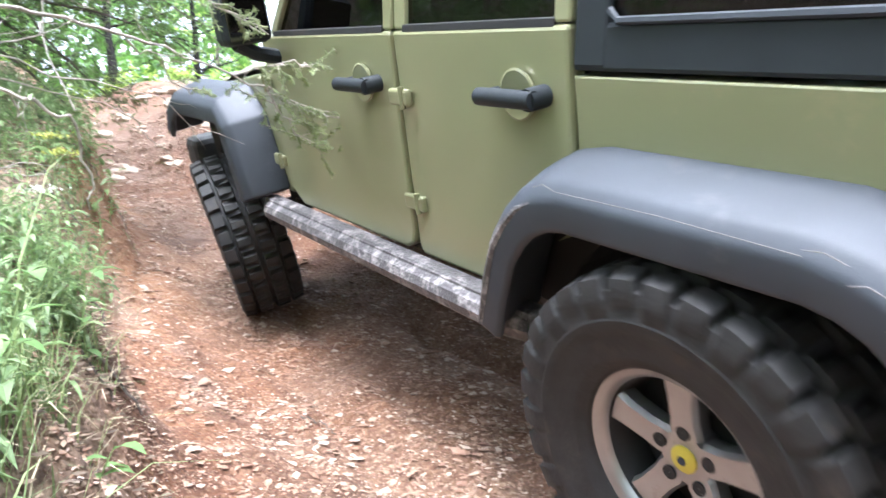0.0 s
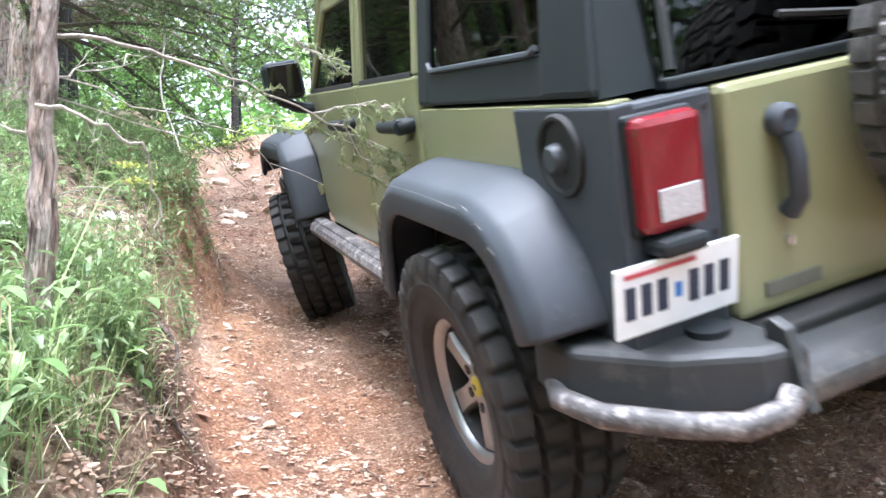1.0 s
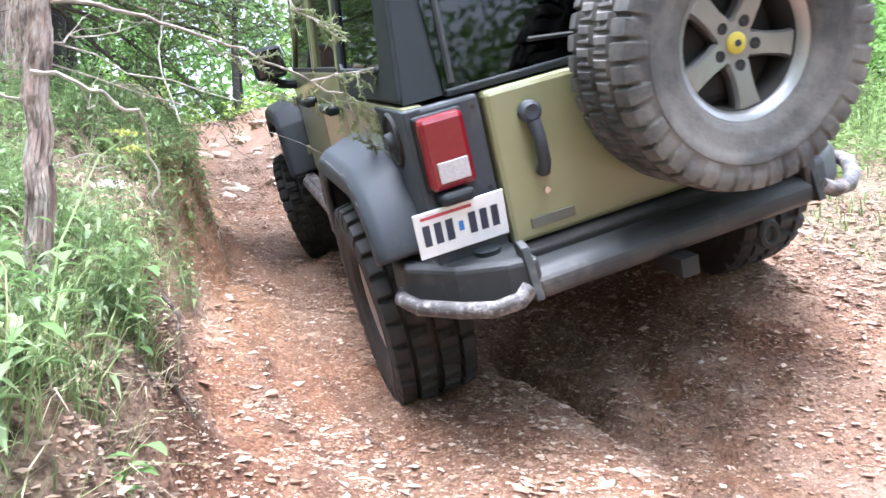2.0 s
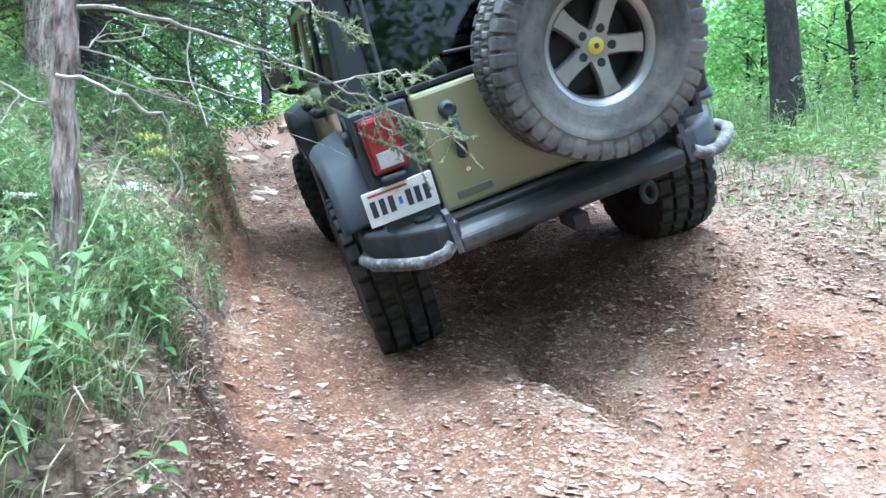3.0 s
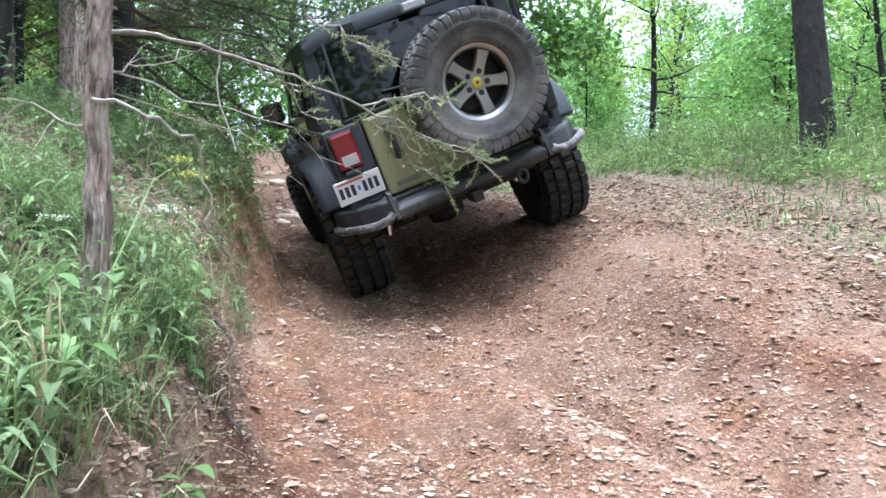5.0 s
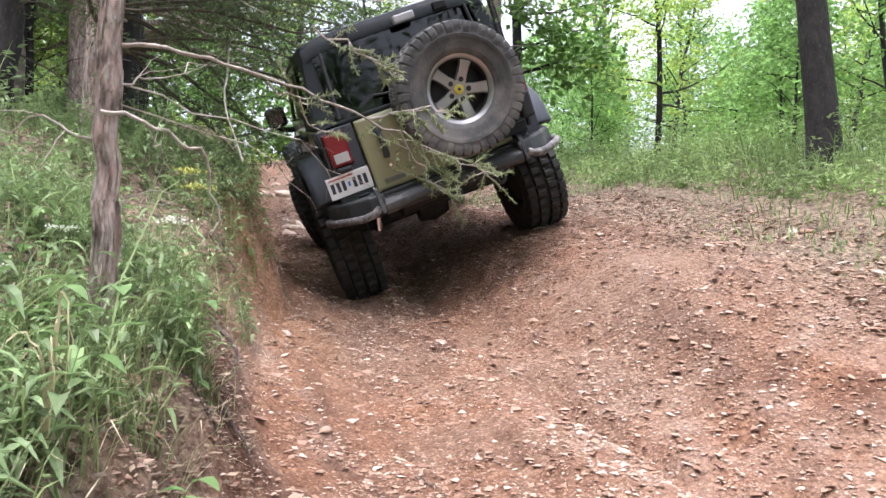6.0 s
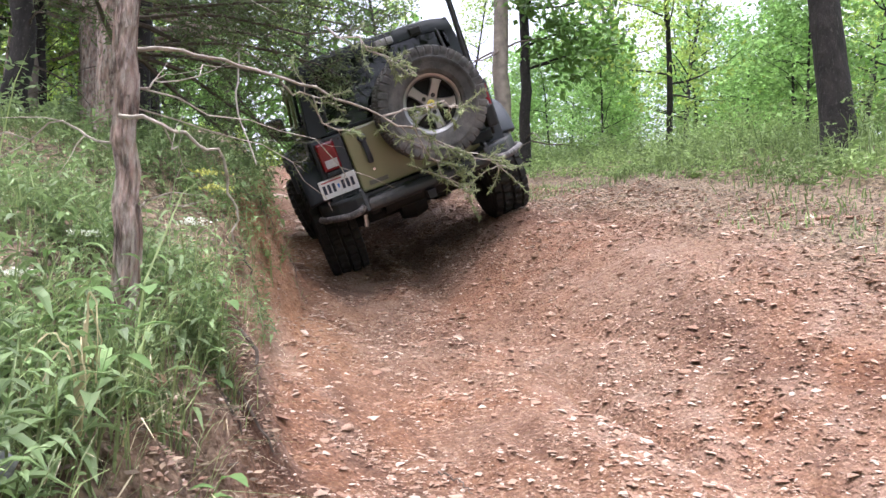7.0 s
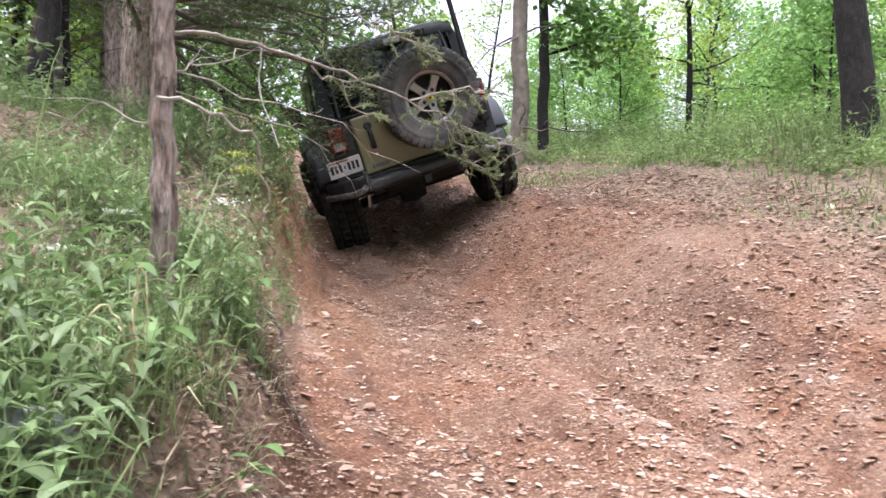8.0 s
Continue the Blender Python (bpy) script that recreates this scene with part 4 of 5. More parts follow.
def build_wood():
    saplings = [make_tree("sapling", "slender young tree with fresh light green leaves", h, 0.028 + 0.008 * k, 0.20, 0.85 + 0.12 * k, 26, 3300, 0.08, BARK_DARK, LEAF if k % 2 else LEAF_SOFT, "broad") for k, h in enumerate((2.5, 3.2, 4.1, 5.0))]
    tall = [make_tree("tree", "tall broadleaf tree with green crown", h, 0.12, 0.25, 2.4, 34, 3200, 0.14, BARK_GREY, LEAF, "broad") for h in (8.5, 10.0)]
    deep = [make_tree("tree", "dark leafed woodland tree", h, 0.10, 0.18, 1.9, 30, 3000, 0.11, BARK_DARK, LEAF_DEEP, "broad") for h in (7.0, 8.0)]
    cedar = [make_tree("cedar_tree", "cedar with dull green needles and bare lower limbs", h, 0.085, 0.22, 1.5, 40, 7000, 0.10, BARK_CEDAR, CEDAR, "cedar") for h in (5.5, 6.5)]
    used = set()

    def scatter(protos, count, yaw0, yaw1, d0, d1, gap, lo=-0.9, hi=4.6, low=False):
        done, tries = [], 0
        while len(done) < count and tries < count * 40:
            tries += 1
            yaw, d = rng.uniform(yaw0, yaw1), math.sqrt(rng.uniform(d0 * d0, d1 * d1))
            x, y = polar(yaw, d)
            if clear_of_trail(x, y, lo, hi) and all((x - a) ** 2 + (y - b) ** 2 > gap * gap for a, b in done):
                done.append((x, y))
                pick = protos[int(rng.integers(len(protos)))]
                plant_at(protos[0] if low and sky_gap(yaw) else pick, x, y, rng.uniform(0, 360), used)
    scatter(saplings, 66, -42, 12, 9.5, 19, 0.85, hi=6.4, low=True)
    scatter(saplings[:2] + deep, 14, 22, 60, 7.5, 18, 1.3)
    scatter(tall, 2, -9, 1, 17, 24, 3.0)
    scatter(tall, 3, -42, -17, 19, 28, 3.0)
    scatter(tall, 8, 14, 70, 17, 30, 2.6)
    scatter(deep, 20, 12, 70, 11, 24, 1.8)
    scatter(cedar, 9, 27, 58, 5.0, 12, 1.3, lo=-1.3)
    over = [make_tree("cedar_tree", "spreading cedar with dull green boughs over the trail", h, 0.13, 0.24, 2.3, 46, 15000, 0.085, BARK_CEDAR, CEDAR, "cedar") for h in (5.5, 6.2)]
    for k, (x, y, turn) in enumerate(((-4.7, 6.3, 140), (-5.6, 8.0, 250), (-6.8, 9.8, 60))):
        plant_at(over[k % 2], x, y, turn, used)
    # trees added for shade: unseen crowns over rut and trail, wood behind the camera
    shade = [make_tree("tree", "tall dark leafed tree added for shade, its crown out of view", h, 0.13, 0.46, 3.5, 40, 5200, 0.15, BARK_DARK, LEAF_DEEP, "broad") for h in (9.5, 10.5)]
    for k, (x, y, turn) in enumerate(((-4.7, 6.9, 20), (-5.7, 8.7, 200), (4.5, 0.5, 70))):
        plant_at(shade[k % 2], x, y, turn, used)
    scatter(shade + deep, 34, 105, 265, 5.0, 15, 1.6, lo=-1.2, hi=4.0)
    # far woods behind everything
    n = 120000
    yaw, d = rng.uniform(-110, 250, n), rng.uniform(26, 48, n)
    x, y = 0.1 - d * np.sin(np.radians(yaw)), 0.1 + d * np.cos(np.radians(yaw))
    clump = vnoise(x * 0.5, y * 0.5, 21)
    across = (yaw < 13) & (yaw > -60)
    tops = np.where(across, 3.4, 9.0) + 3.2 * clump
    tops = np.where(sky_gap(yaw), 0.4 * tops, tops)
    z = height(x, y) + rng.uniform(0, 1, n) ** 1.1 * tops
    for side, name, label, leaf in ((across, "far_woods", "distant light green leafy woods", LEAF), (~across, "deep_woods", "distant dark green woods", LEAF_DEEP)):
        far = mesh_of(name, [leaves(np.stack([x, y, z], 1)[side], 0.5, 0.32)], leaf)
        tagged(far, label, "woods", kind="stuff")


build_wood()

# ---- undergrowth ----
def blades(x, y, h, w, lean):
    """Grass blades, each a bent strip of three steps."""
    n = len(x)
    z = height(x, y) - 0.01
    base = np.stack([x, y, z], 1)
    a = rng.uniform(0, math.tau, n)
    d = np.stack([np.cos(a), np.sin(a), np.zeros(n)], 1)
    s = np.stack([-np.sin(a), np.cos(a), np.zeros(n)], 1)
    hh, ww, ll = h[:, None], w[:, None], lean[:, None]
    up = np.array([0, 0, 1.0])
    rows = []
    for t, k in ((0, 1.0), (0.4, 0.9), (0.75, 0.6)):
        c = base + up * hh * t * (1 - 0.25 * t * ll) + d * hh * ll * t * t
        rows += [c - s * ww * k * 0.5, c + s * ww * k * 0.5]
    rows.append(base + up * hh * (1 - 0.45 * ll) + d * hh * ll)
    v = np.stack(rows, 1).reshape(-1, 3)
    o = np.arange(n)[:, None] * 7
    q = np.concatenate([o + [0, 1, 3, 2], o + [2, 3, 5, 4]], 0).tolist()
    t3 = (o + np.array([[4, 5, 6]])).tolist()
    return v, q + t3


def mesh_mixed(name, v, f, material):
    me = bpy.data.meshes.new(name)
    me.from_pydata(v.tolist(), [], f)
    me.materials.append(material)
    return new(name, me)


def to_xy(s, u):
    return -0.5 * s + 0.866 * u, 0.866 * s + 0.5 * u


def bare(s, u):
    """Where the bank shows litter and dirt between the plants: above 0 is grown over."""
    gap = 0.9 * vnoise(s * 1.5 + 3, u * 1.9, 31) + 0.6 * vnoise(s * 4.2, u * 4.2, 32)
    scar = 0.35 * np.exp(-((s - 1.85) / 0.22) ** 2 - ((u - 0.08) / 0.11) ** 2) + 0.6 * np.exp(-((s - 1.0) / 0.25) ** 2 - ((u + 0.62) / 0.22) ** 2)
    scar = scar + 0.9 * np.exp(-((s - 1.19) / 0.09) ** 2 - ((u + 0.13) / 0.10) ** 2)
    return gap + 0.42 + 0.35 * sstep(2.6, 1.6, s) * sstep(-0.5, 0.0, u) - 1.4 * scar


def edge_u(s):
    """The plants' limit towards the rut."""
    return 0.20 + 0.10 * vnoise(s * 2.1, s * 0, 61) + 0.05 * vnoise(s * 6.3, s * 0, 63) - 0.8 * bank_shift(s) + 0.16 * sstep(2.8, 4.0, s) - 0.05 * sstep(2.0, 1.2, s)


def tufted(n, spread, s, u):
    """Blades gathered in tufts round the given places."""
    k = rng.integers(0, len(s), n)
    return s[k] + rng.normal(0, spread, n), u[k] + rng.normal(0, spread, n)


def build_grass():
    # left bank
    n = 900
    s = rng.uniform(0.2, 9, n)
    u = edge_u(s) - np.abs(rng.normal(0, 1.3, n))
    keep = bare(s, u) + rng.normal(0, 0.3, n) > 0.1
    s, u = tufted(9000, 0.05, s[keep], u[keep])
    x, y = to_xy(s, u)
    v, f = blades(x, y, rng.gamma(2.5, 0.042, len(x)) + 0.03, rng.uniform(0.002, 0.006, len(x)), rng.uniform(0.1, 1.0, len(x)))
    tagged(mesh_mixed("bank_grass", v, f, GRASS), "green grass and weeds on the bank beside the rut", "grass", kind="stuff")
    # growth close to the camera
    n = 130
    s = rng.uniform(0.3, 3.4, n)
    u = edge_u(s) - np.abs(rng.normal(0, 0.5, n))
    keep = bare(s, u) + rng.normal(0, 0.2, n) > 0.05
    lip = rng.uniform(0.7, 2.4, 80)
    s = np.concatenate([s[keep], lip])
    u = np.concatenate([u[keep], edge_u(lip) - np.abs(rng.normal(0, 0.13, 80))])
    s, u = tufted(2300, 0.022, s, u)
    x, y = to_xy(s, u)
    n = len(x)
    v, f = blades(x, y, rng.gamma(2.5, 0.04, n) + 0.03, rng.uniform(0.002, 0.006, n), rng.uniform(0.2, 1.1, n))
    tagged(mesh_mixed("near_grass", v, f, GRASS), "tangled green grass at the bank's edge", "grass", kind="stuff")
    # dead straw lying between
    n = 1500
    s = rng.uniform(0.4, 6, n)
    u = edge_u(s) + 0.08 - np.abs(rng.normal(0, 0.7, n))
    x, y = to_xy(s, u)
    v, f = blades(x, y, rng.uniform(0.04, 0.16, n), rng.uniform(0.0015, 0.004, n), rng.uniform(1.2, 2.0, n))
    tagged(mesh_mixed("dead_straw", v, f, STRAW), "bent dry straw between the weeds", "grass", kind="stuff")
    # right verge
    n = 30000
    s, u = rng.uniform(0.5, 16, n), 3.1 + np.abs(rng.normal(0, 2.7, n))
    dens = sstep(3.1, 5.0, u) * 0.9 - 0.42
    keep = vnoise(s * 1.1, u * 1.1, 33) + rng.normal(0, 0.3, n) + dens > 0.15
    s, u = s[keep], u[keep]
    x, y = to_xy(s, u)
    tall = sstep(4.0, 5.6, u)
    v, f = blades(x, y, (rng.gamma(4, 0.025, len(x)) + 0.03) * (0.5 + 1.6 * tall), rng.uniform(0.005, 0.012, len(x)), rng.uniform(0.1, 0.8, len(x)))
    tagged(mesh_mixed("verge_grass", v, f, VERGE), "tall light green grass along the verge", "grass", kind="stuff")


def weed_stems(s, u, h, size, name, label, material, per):
    """Upright weeds, each a thin stem with folded lance-shaped leaves round it, as one growth."""
    x, y = to_xy(s, u)
    n = len(x)
    base = np.stack([x, y, height(x, y) - 0.01], 1)
    tilt = np.concatenate([rng.normal(0, 0.22, (n, 2)), np.ones((n, 1))], 1) * h[:, None]
    side = np.stack([np.cos(x * 900), np.sin(x * 900), 0 * x], 1) * 0.0016
    stem = np.stack([base - side, base + side, base + tilt + side * 0.4, base + tilt - side * 0.4], 1).reshape(-1, 3)
    faces = np.arange(n * 4).reshape(n, 4).tolist()
    t = (np.arange(per) + 0.6 + rng.uniform(-0.3, 0.3, (n, per))) / per
    t = 0.12 + 0.88 * t
    p = (base[:, None] + tilt[:, None] * t[..., None]).reshape(-1, 3)
    ang = (np.arange(per)[None] * 2.4 + rng.uniform(0, 6.28, (n, 1)) + rng.normal(0, 0.35, (n, per))).reshape(-1)
    m = len(p)
    out = np.stack([np.cos(ang), np.sin(ang), 0 * ang], 1)
    wide = np.stack([-np.sin(ang), np.cos(ang), 0 * ang], 1)
    grow = (size * (1.15 - 0.6 * t) * rng.uniform(0.6, 1.25, (n, per))).reshape(-1, 1) * np.repeat(np.clip(h / 0.14, 0.6, 1.5), per)[:, None]
    lift = rng.uniform(0.15, 0.95, (m, 1))
    sag = rng.uniform(0.35, 1.0, (m, 1))
    broad = rng.uniform(0.11, 0.19, (m, 1))
    up = np.array([0, 0, 1.0])
    rings = []
    for k, w in ((0.0, 0.12), (0.3, 0.9), (0.6, 0.85), (1.0, 0.03)):
        c = p + out * grow * k + up * grow * (lift * k - sag * k * k)
        e = wide * grow * broad * w
        rings += [c - e + up * grow * broad * w * 0.45, c, c + e + up * grow * broad * w * 0.45]
    v = np.stack(rings, 1).reshape(-1, 3)
    o = np.arange(m)[:, None] * 12 + len(stem)
    for r in range(3):
        for q in range(2):
            a = r * 3 + q
            faces += (o + np.array([[a, a + 1, a + 4, a + 3]])).tolist()
    ob = mesh_of(name, [(np.concatenate([stem, v]), faces)], material)
    return tagged(ob, label, "undergrowth", kind="stuff")


def leafy(s, u, h, size, name, label, material, per=14):
    """Low leafy undergrowth: many stems with leaves up their length, as one growth."""
    x, y = to_xy(s, u)
    z = height(x, y)
    n = len(x)
    a = rng.normal(0, 0.25, (n, 2))
    tt = rng.uniform(0.15, 1, (n, per))
    cx = x[:, None] + a[:, :1] * h[:, None] * tt + rng.normal(0, 0.03, (n, per))
    cy = y[:, None] + a[:, 1:] * h[:, None] * tt + rng.normal(0, 0.03, (n, per))
    cz = z[:, None] + h[:, None] * tt
    v, f = leaves(np.stack([cx, cy, cz], -1).reshape(-1, 3), size, size * 0.34, 0.1)
    ob = mesh_of(name, [(v, f)], material)
    return tagged(ob, label, "undergrowth", kind="stuff")


def build_undergrowth():
    n = 3000
    s = rng.uniform(0.3, 10, n)
    u = edge_u(s) - 0.03 - np.abs(rng.normal(0, 1.5, n))
    k = bare(s, u) + rng.normal(0, 0.3, n) > 0.12
    s, u = s[k], u[k]
    weed_stems(s, u, rng.gamma(2.5, 0.055, len(s)) + 0.03, 0.06, "bank_weeds", "leafy green weeds on the forest bank", WEED, 11)
    n = 420
    s = rng.uniform(0.4, 3.6, n)
    u = edge_u(s) - 0.04 - np.abs(rng.normal(0, 0.5, n))
    k = bare(s, u) + rng.normal(0, 0.25, n) > 0.1
    lip = rng.uniform(0.7, 2.6, 110)
    s = np.concatenate([s[k], lip])
    u = np.concatenate([u[k], edge_u(lip) - 0.02 - np.abs(rng.normal(0, 0.14, 110))])
    weed_stems(s, u, rng.gamma(2.5, 0.05, len(s)) + 0.03, 0.055, "near_weeds", "soft green broad-leaved weeds at the bank's edge", WEED, 9)
    n = 900
    s = rng.uniform(0.3, 7, n)
    u = edge_u(s) - np.abs(rng.normal(0, 0.9, n))
    k = bare(s, u) + rng.normal(0, 0.4, n) > 0.0
    leafy(s[k], u[k], rng.uniform(0.02, 0.09, k.sum()), 0.017, "ground_cover", "tiny grey-green creeping leaves on the bank", WEED, 22)
    n = 2600
    s, u = rng.uniform(1, 17, n), 4.3 + np.abs(rng.normal(0, 2.5, n))
    leafy(s, u, rng.uniform(0.1, 0.5, n) * (0.6 + 1.1 * sstep(4.6, 6.5, u)), 0.06, "verge_bushes", "light green leafy brush at the wood's edge", BRUSH, 20)
    n = 1600
    s, u = rng.uniform(4, 17, n), -1.0 - np.abs(rng.normal(0, 4.5, n))
    leafy(s, u, rng.uniform(0.15, 0.8, n), 0.085, "wood_brush", "green brush on the forest floor", WEED, 16)
    n = 1500
    s, u = rng.uniform(15.5, 30, n), rng.uniform(-7, 9, n)
    leafy(s, u, rng.uniform(0.1, 0.5, n), 0.14, "clearing_growth", "bright green growth in the clearing beyond the crest", LEAF, 16)
    # litter
    n = 19000
    s = 0.3 + 12.7 * rng.uniform(0, 1, n) ** 1.6
    side = rng.uniform(0, 1, n) < 0.42
    u = np.where(side, 2.95 + np.abs(rng.normal(0, 1.3, n)), 0.2 - bank_shift(s) - np.abs(rng.normal(0, 1.6, n)))
    s = np.concatenate([s, rng.uniform(0.5, 3.4, 2600)])
    u = np.concatenate([u, 0.36 - np.abs(rng.normal(0, 0.35, 2600))])
    x, y = to_xy(s, u)
    c = np.stack([x, y, height(x, y) + 0.008], 1)
    v, f = leaves(c, 0.034, 0.022, 0.0)
    v = v.reshape(-1, 4, 3)
    v[:, :, 2] = c[:, None, 2] + (v[:, :, 2] - c[:, None, 2]) * 0.25
    tagged(mesh_of("leaf_litter", [(v.reshape(-1, 3), f)], LITTER), "dry brown fallen leaves", "leaf litter", kind="stuff")


build_grass()
build_undergrowth()


# ---- stones ----
def stone_mat():
    m = mat("chert_stone", (0.44, 0.29, 0.20), 0.9, vary=0.25, scale=25, bump=0.4, bump_scale=120)
    nt = m.node_tree
    b = nt.nodes["Principled BSDF"]
    geo = nt.nodes.new("ShaderNodeNewGeometry")
    info = nt.nodes.new("ShaderNodeObjectInfo")
    add = nt.nodes.new("ShaderNodeMath")
    add.operation = "ADD"
    fr = nt.nodes.new("ShaderNodeMath")
    fr.operation = "FRACT"
    nt.links.new(geo.outputs["Random Per Island"], add.inputs[0])
    nt.links.new(info.outputs["Random"], add.inputs[1])
    nt.links.new(add.outputs[0], fr.inputs[0])
    rp = nt.nodes.new("ShaderNodeValToRGB")
    e = rp.color_ramp.elements
    e[0].position, e[0].color = 0.0, (0.125, 0.058, 0.037, 1)
    e[1].position, e[1].color = 1.0, (0.50, 0.43, 0.365, 1)
    for p, c in ((0.28, (0.185, 0.10, 0.067, 1)), (0.55, (0.245, 0.158, 0.114, 1)), (0.78, (0.335, 0.255, 0.20, 1))):
        k = e.new(p)
        k.color = c
    nt.links.new(fr.outputs[0], rp.inputs[0])
    old = b.inputs["Base Color"].links[0].from_socket
    mx = nt.nodes.new("ShaderNodeMixRGB")
    mx.blend_type, mx.inputs[0].default_value = "MIX", 0.75
    nt.links.new(old, mx.inputs[1])
    nt.links.new(rp.outputs[0], mx.inputs[2])
    nt.links.new(mx.outputs[0], b.inputs["Base Color"])
    return m


STONE = stone_mat()
OCT_F = np.array([[0, 2, 4], [2, 1, 4], [1, 3, 4], [3, 0, 4], [2, 0, 5], [1, 2, 5], [3, 1, 5], [0, 3, 5]])


def chips(x, y, size):
    """Small angular stones lying on the ground."""
    n = len(x)
    z = height(x, y)
    v = np.zeros((n, 6, 3))
    for k, d in enumerate(((1, 0, 0), (-1, 0, 0), (0, 1, 0), (0, -1, 0), (0, 0, 1), (0, 0, -1))):
        v[:, k] = np.array(d) + rng.normal(0, 0.28, (n, 3))
    v *= rng.uniform(0.5, 1.15, (n, 1, 3)) * np.array([1, 0.8, 0.28])
    a = rng.uniform(0, math.tau, n)
    ca, sa = np.cos(a)[:, None], np.sin(a)[:, None]
    vx, vy = v[:, :, 0] * ca - v[:, :, 1] * sa, v[:, :, 0] * sa + v[:, :, 1] * ca
    tx, ty = rng.normal(0, 0.14, (n, 1)), rng.normal(0, 0.14, (n, 1))
    vz = v[:, :, 2] + vx * tx + vy * ty
    out = np.stack([vx, vy, vz], -1) * size[:, None, None] + np.stack([x, y, z + size * 0.09], -1)[:, None]
    f = (OCT_F[None] + np.arange(n)[:, None, None] * 6).reshape(-1, 3)
    return out.reshape(-1, 3), f


def build_stones():
    n = 250000
    s = 0.3 + 12.5 * rng.uniform(0, 1, n) ** 1.8
    u = rng.uniform(0.05, 4.0, n)
    patch = vnoise(s * 2.3, u * 2.3, 51) + 0.6 * vnoise(s * 6, u * 6, 52)
    keep = patch + rng.normal(0, 0.5, n) > -0.25
    s, u = s[keep], u[keep]
    x, y = to_xy(s, u)
    size = np.clip(rng.lognormal(-4.93, 0.62, len(s)), 0.0035, 0.034) * (0.8 + 0.05 * s)
    v, f = chips(x, y, size)
    tagged(mesh_of("gravel", [(v, f)], STONE), "loose tan and rust stone chips on the trail", "gravel", kind="stuff")
    # crumbled clods along the torn ridge
    s = rng.uniform(4.9, 7.6, 700)
    x, y = to_xy(s, 1.03 + 0.105 * s + 0.05 * vnoise(s * 2.3, s * 0 + 14, 91) + rng.normal(0, 0.06, 700))
    v, f = chips(x, y, rng.uniform(0.008, 0.03, 700))
    tagged(mesh_of("clods", [(v, f)], STONE), "crumbled pale clods along the torn ridge", "dirt clods", kind="stuff")
    # larger stones one by one
    shapes = []
    for k in range(6):
        b = bmesh.new()
        bmesh.ops.create_icosphere(b, subdivisions=2, radius=1)
        for q in b.verts:
            p = q.co.copy()
            q.co *= 1 + 0.35 * noise.noise(p * 1.3 + Vector((k * 7, 0, 0))) + 0.12 * noise.noise(p * 3.1 + Vector((0, k * 5, 0)))
            q.co.x, q.co.y, q.co.z = q.co.x, q.co.y * 0.75, q.co.z * 0.42
        me = bpy.data.meshes.new("stone")
        b.to_mesh(me)
        b.free()
        me.materials.append(STONE)
        shapes.append(me)
    for k in range(150):
        s0, u0 = 0.6 + 9.0 * rng.uniform() ** 1.3, rng.uniform(0.25, 3.9)
        x0, y0 = to_xy(s0, u0)
        r = float(np.clip(rng.lognormal(-4.0, 0.45), 0.012, 0.05))
        ob = new("stone", shapes[k % 6])
        ob.matrix_basis = pose(x0, y0, ground_z(x0, y0) + r * 0.02, rng.normal() * 7, rng.normal() * 7, rng.uniform(0, 360)) @ Matrix.Scale(r, 4)
        tagged(ob, "flat angular tan stone lying in the trail dirt", "stone", "stones on the trail")


build_stones()

# ---- the near cedar and things on the bank ----
def wobble(points, n, amp):
    """Finer line through points with small kinks."""
    p = np.asarray(points, float)
    t = np.linspace(0, len(p) - 1, n)
    q = np.stack([np.interp(t, range(len(p)), p[:, k]) for k in range(3)], 1)
    q[1:-1] += rng.normal(0, amp, (n - 2, 3))
    return q


def sprays(line, count, length):
    """Cedar sprays: short forking twigs set with scale leaves."""
    wood, green = [], []
    for _ in range(count):
        i = rng.uniform(0.1, 1) * (len(line) - 1)
        p = line[int(i)] * (1 - i % 1) + line[min(int(i) + 1, len(line) - 1)] * (i % 1)
        d = np.array([rng.normal() * 0.8 + 0.5, rng.normal() * 0.6, rng.normal() * 0.5 - 0.35])
        tw = bent(p, d, length * rng.uniform(0.5, 1.2), 5, 0.25)
        wood.append(limb(tw, np.linspace(0.0022, 0.0008, 6), 4))
        for j in range(2, 6):
            for _ in range(13):
                dd = (tw[j] - tw[j - 1]) / np.linalg.norm(tw[j] - tw[j - 1]) + rng.normal(0, 0.7, 3)
                st = bent(tw[j] - (tw[j] - tw[j - 1]) * rng.uniform(), dd, rng.uniform(0.008, 0.024), 3, 0.25)
                green.append(limb(st, (0.0011, 0.0015, 0.0013, 0.0005), 3))
    return wood, green


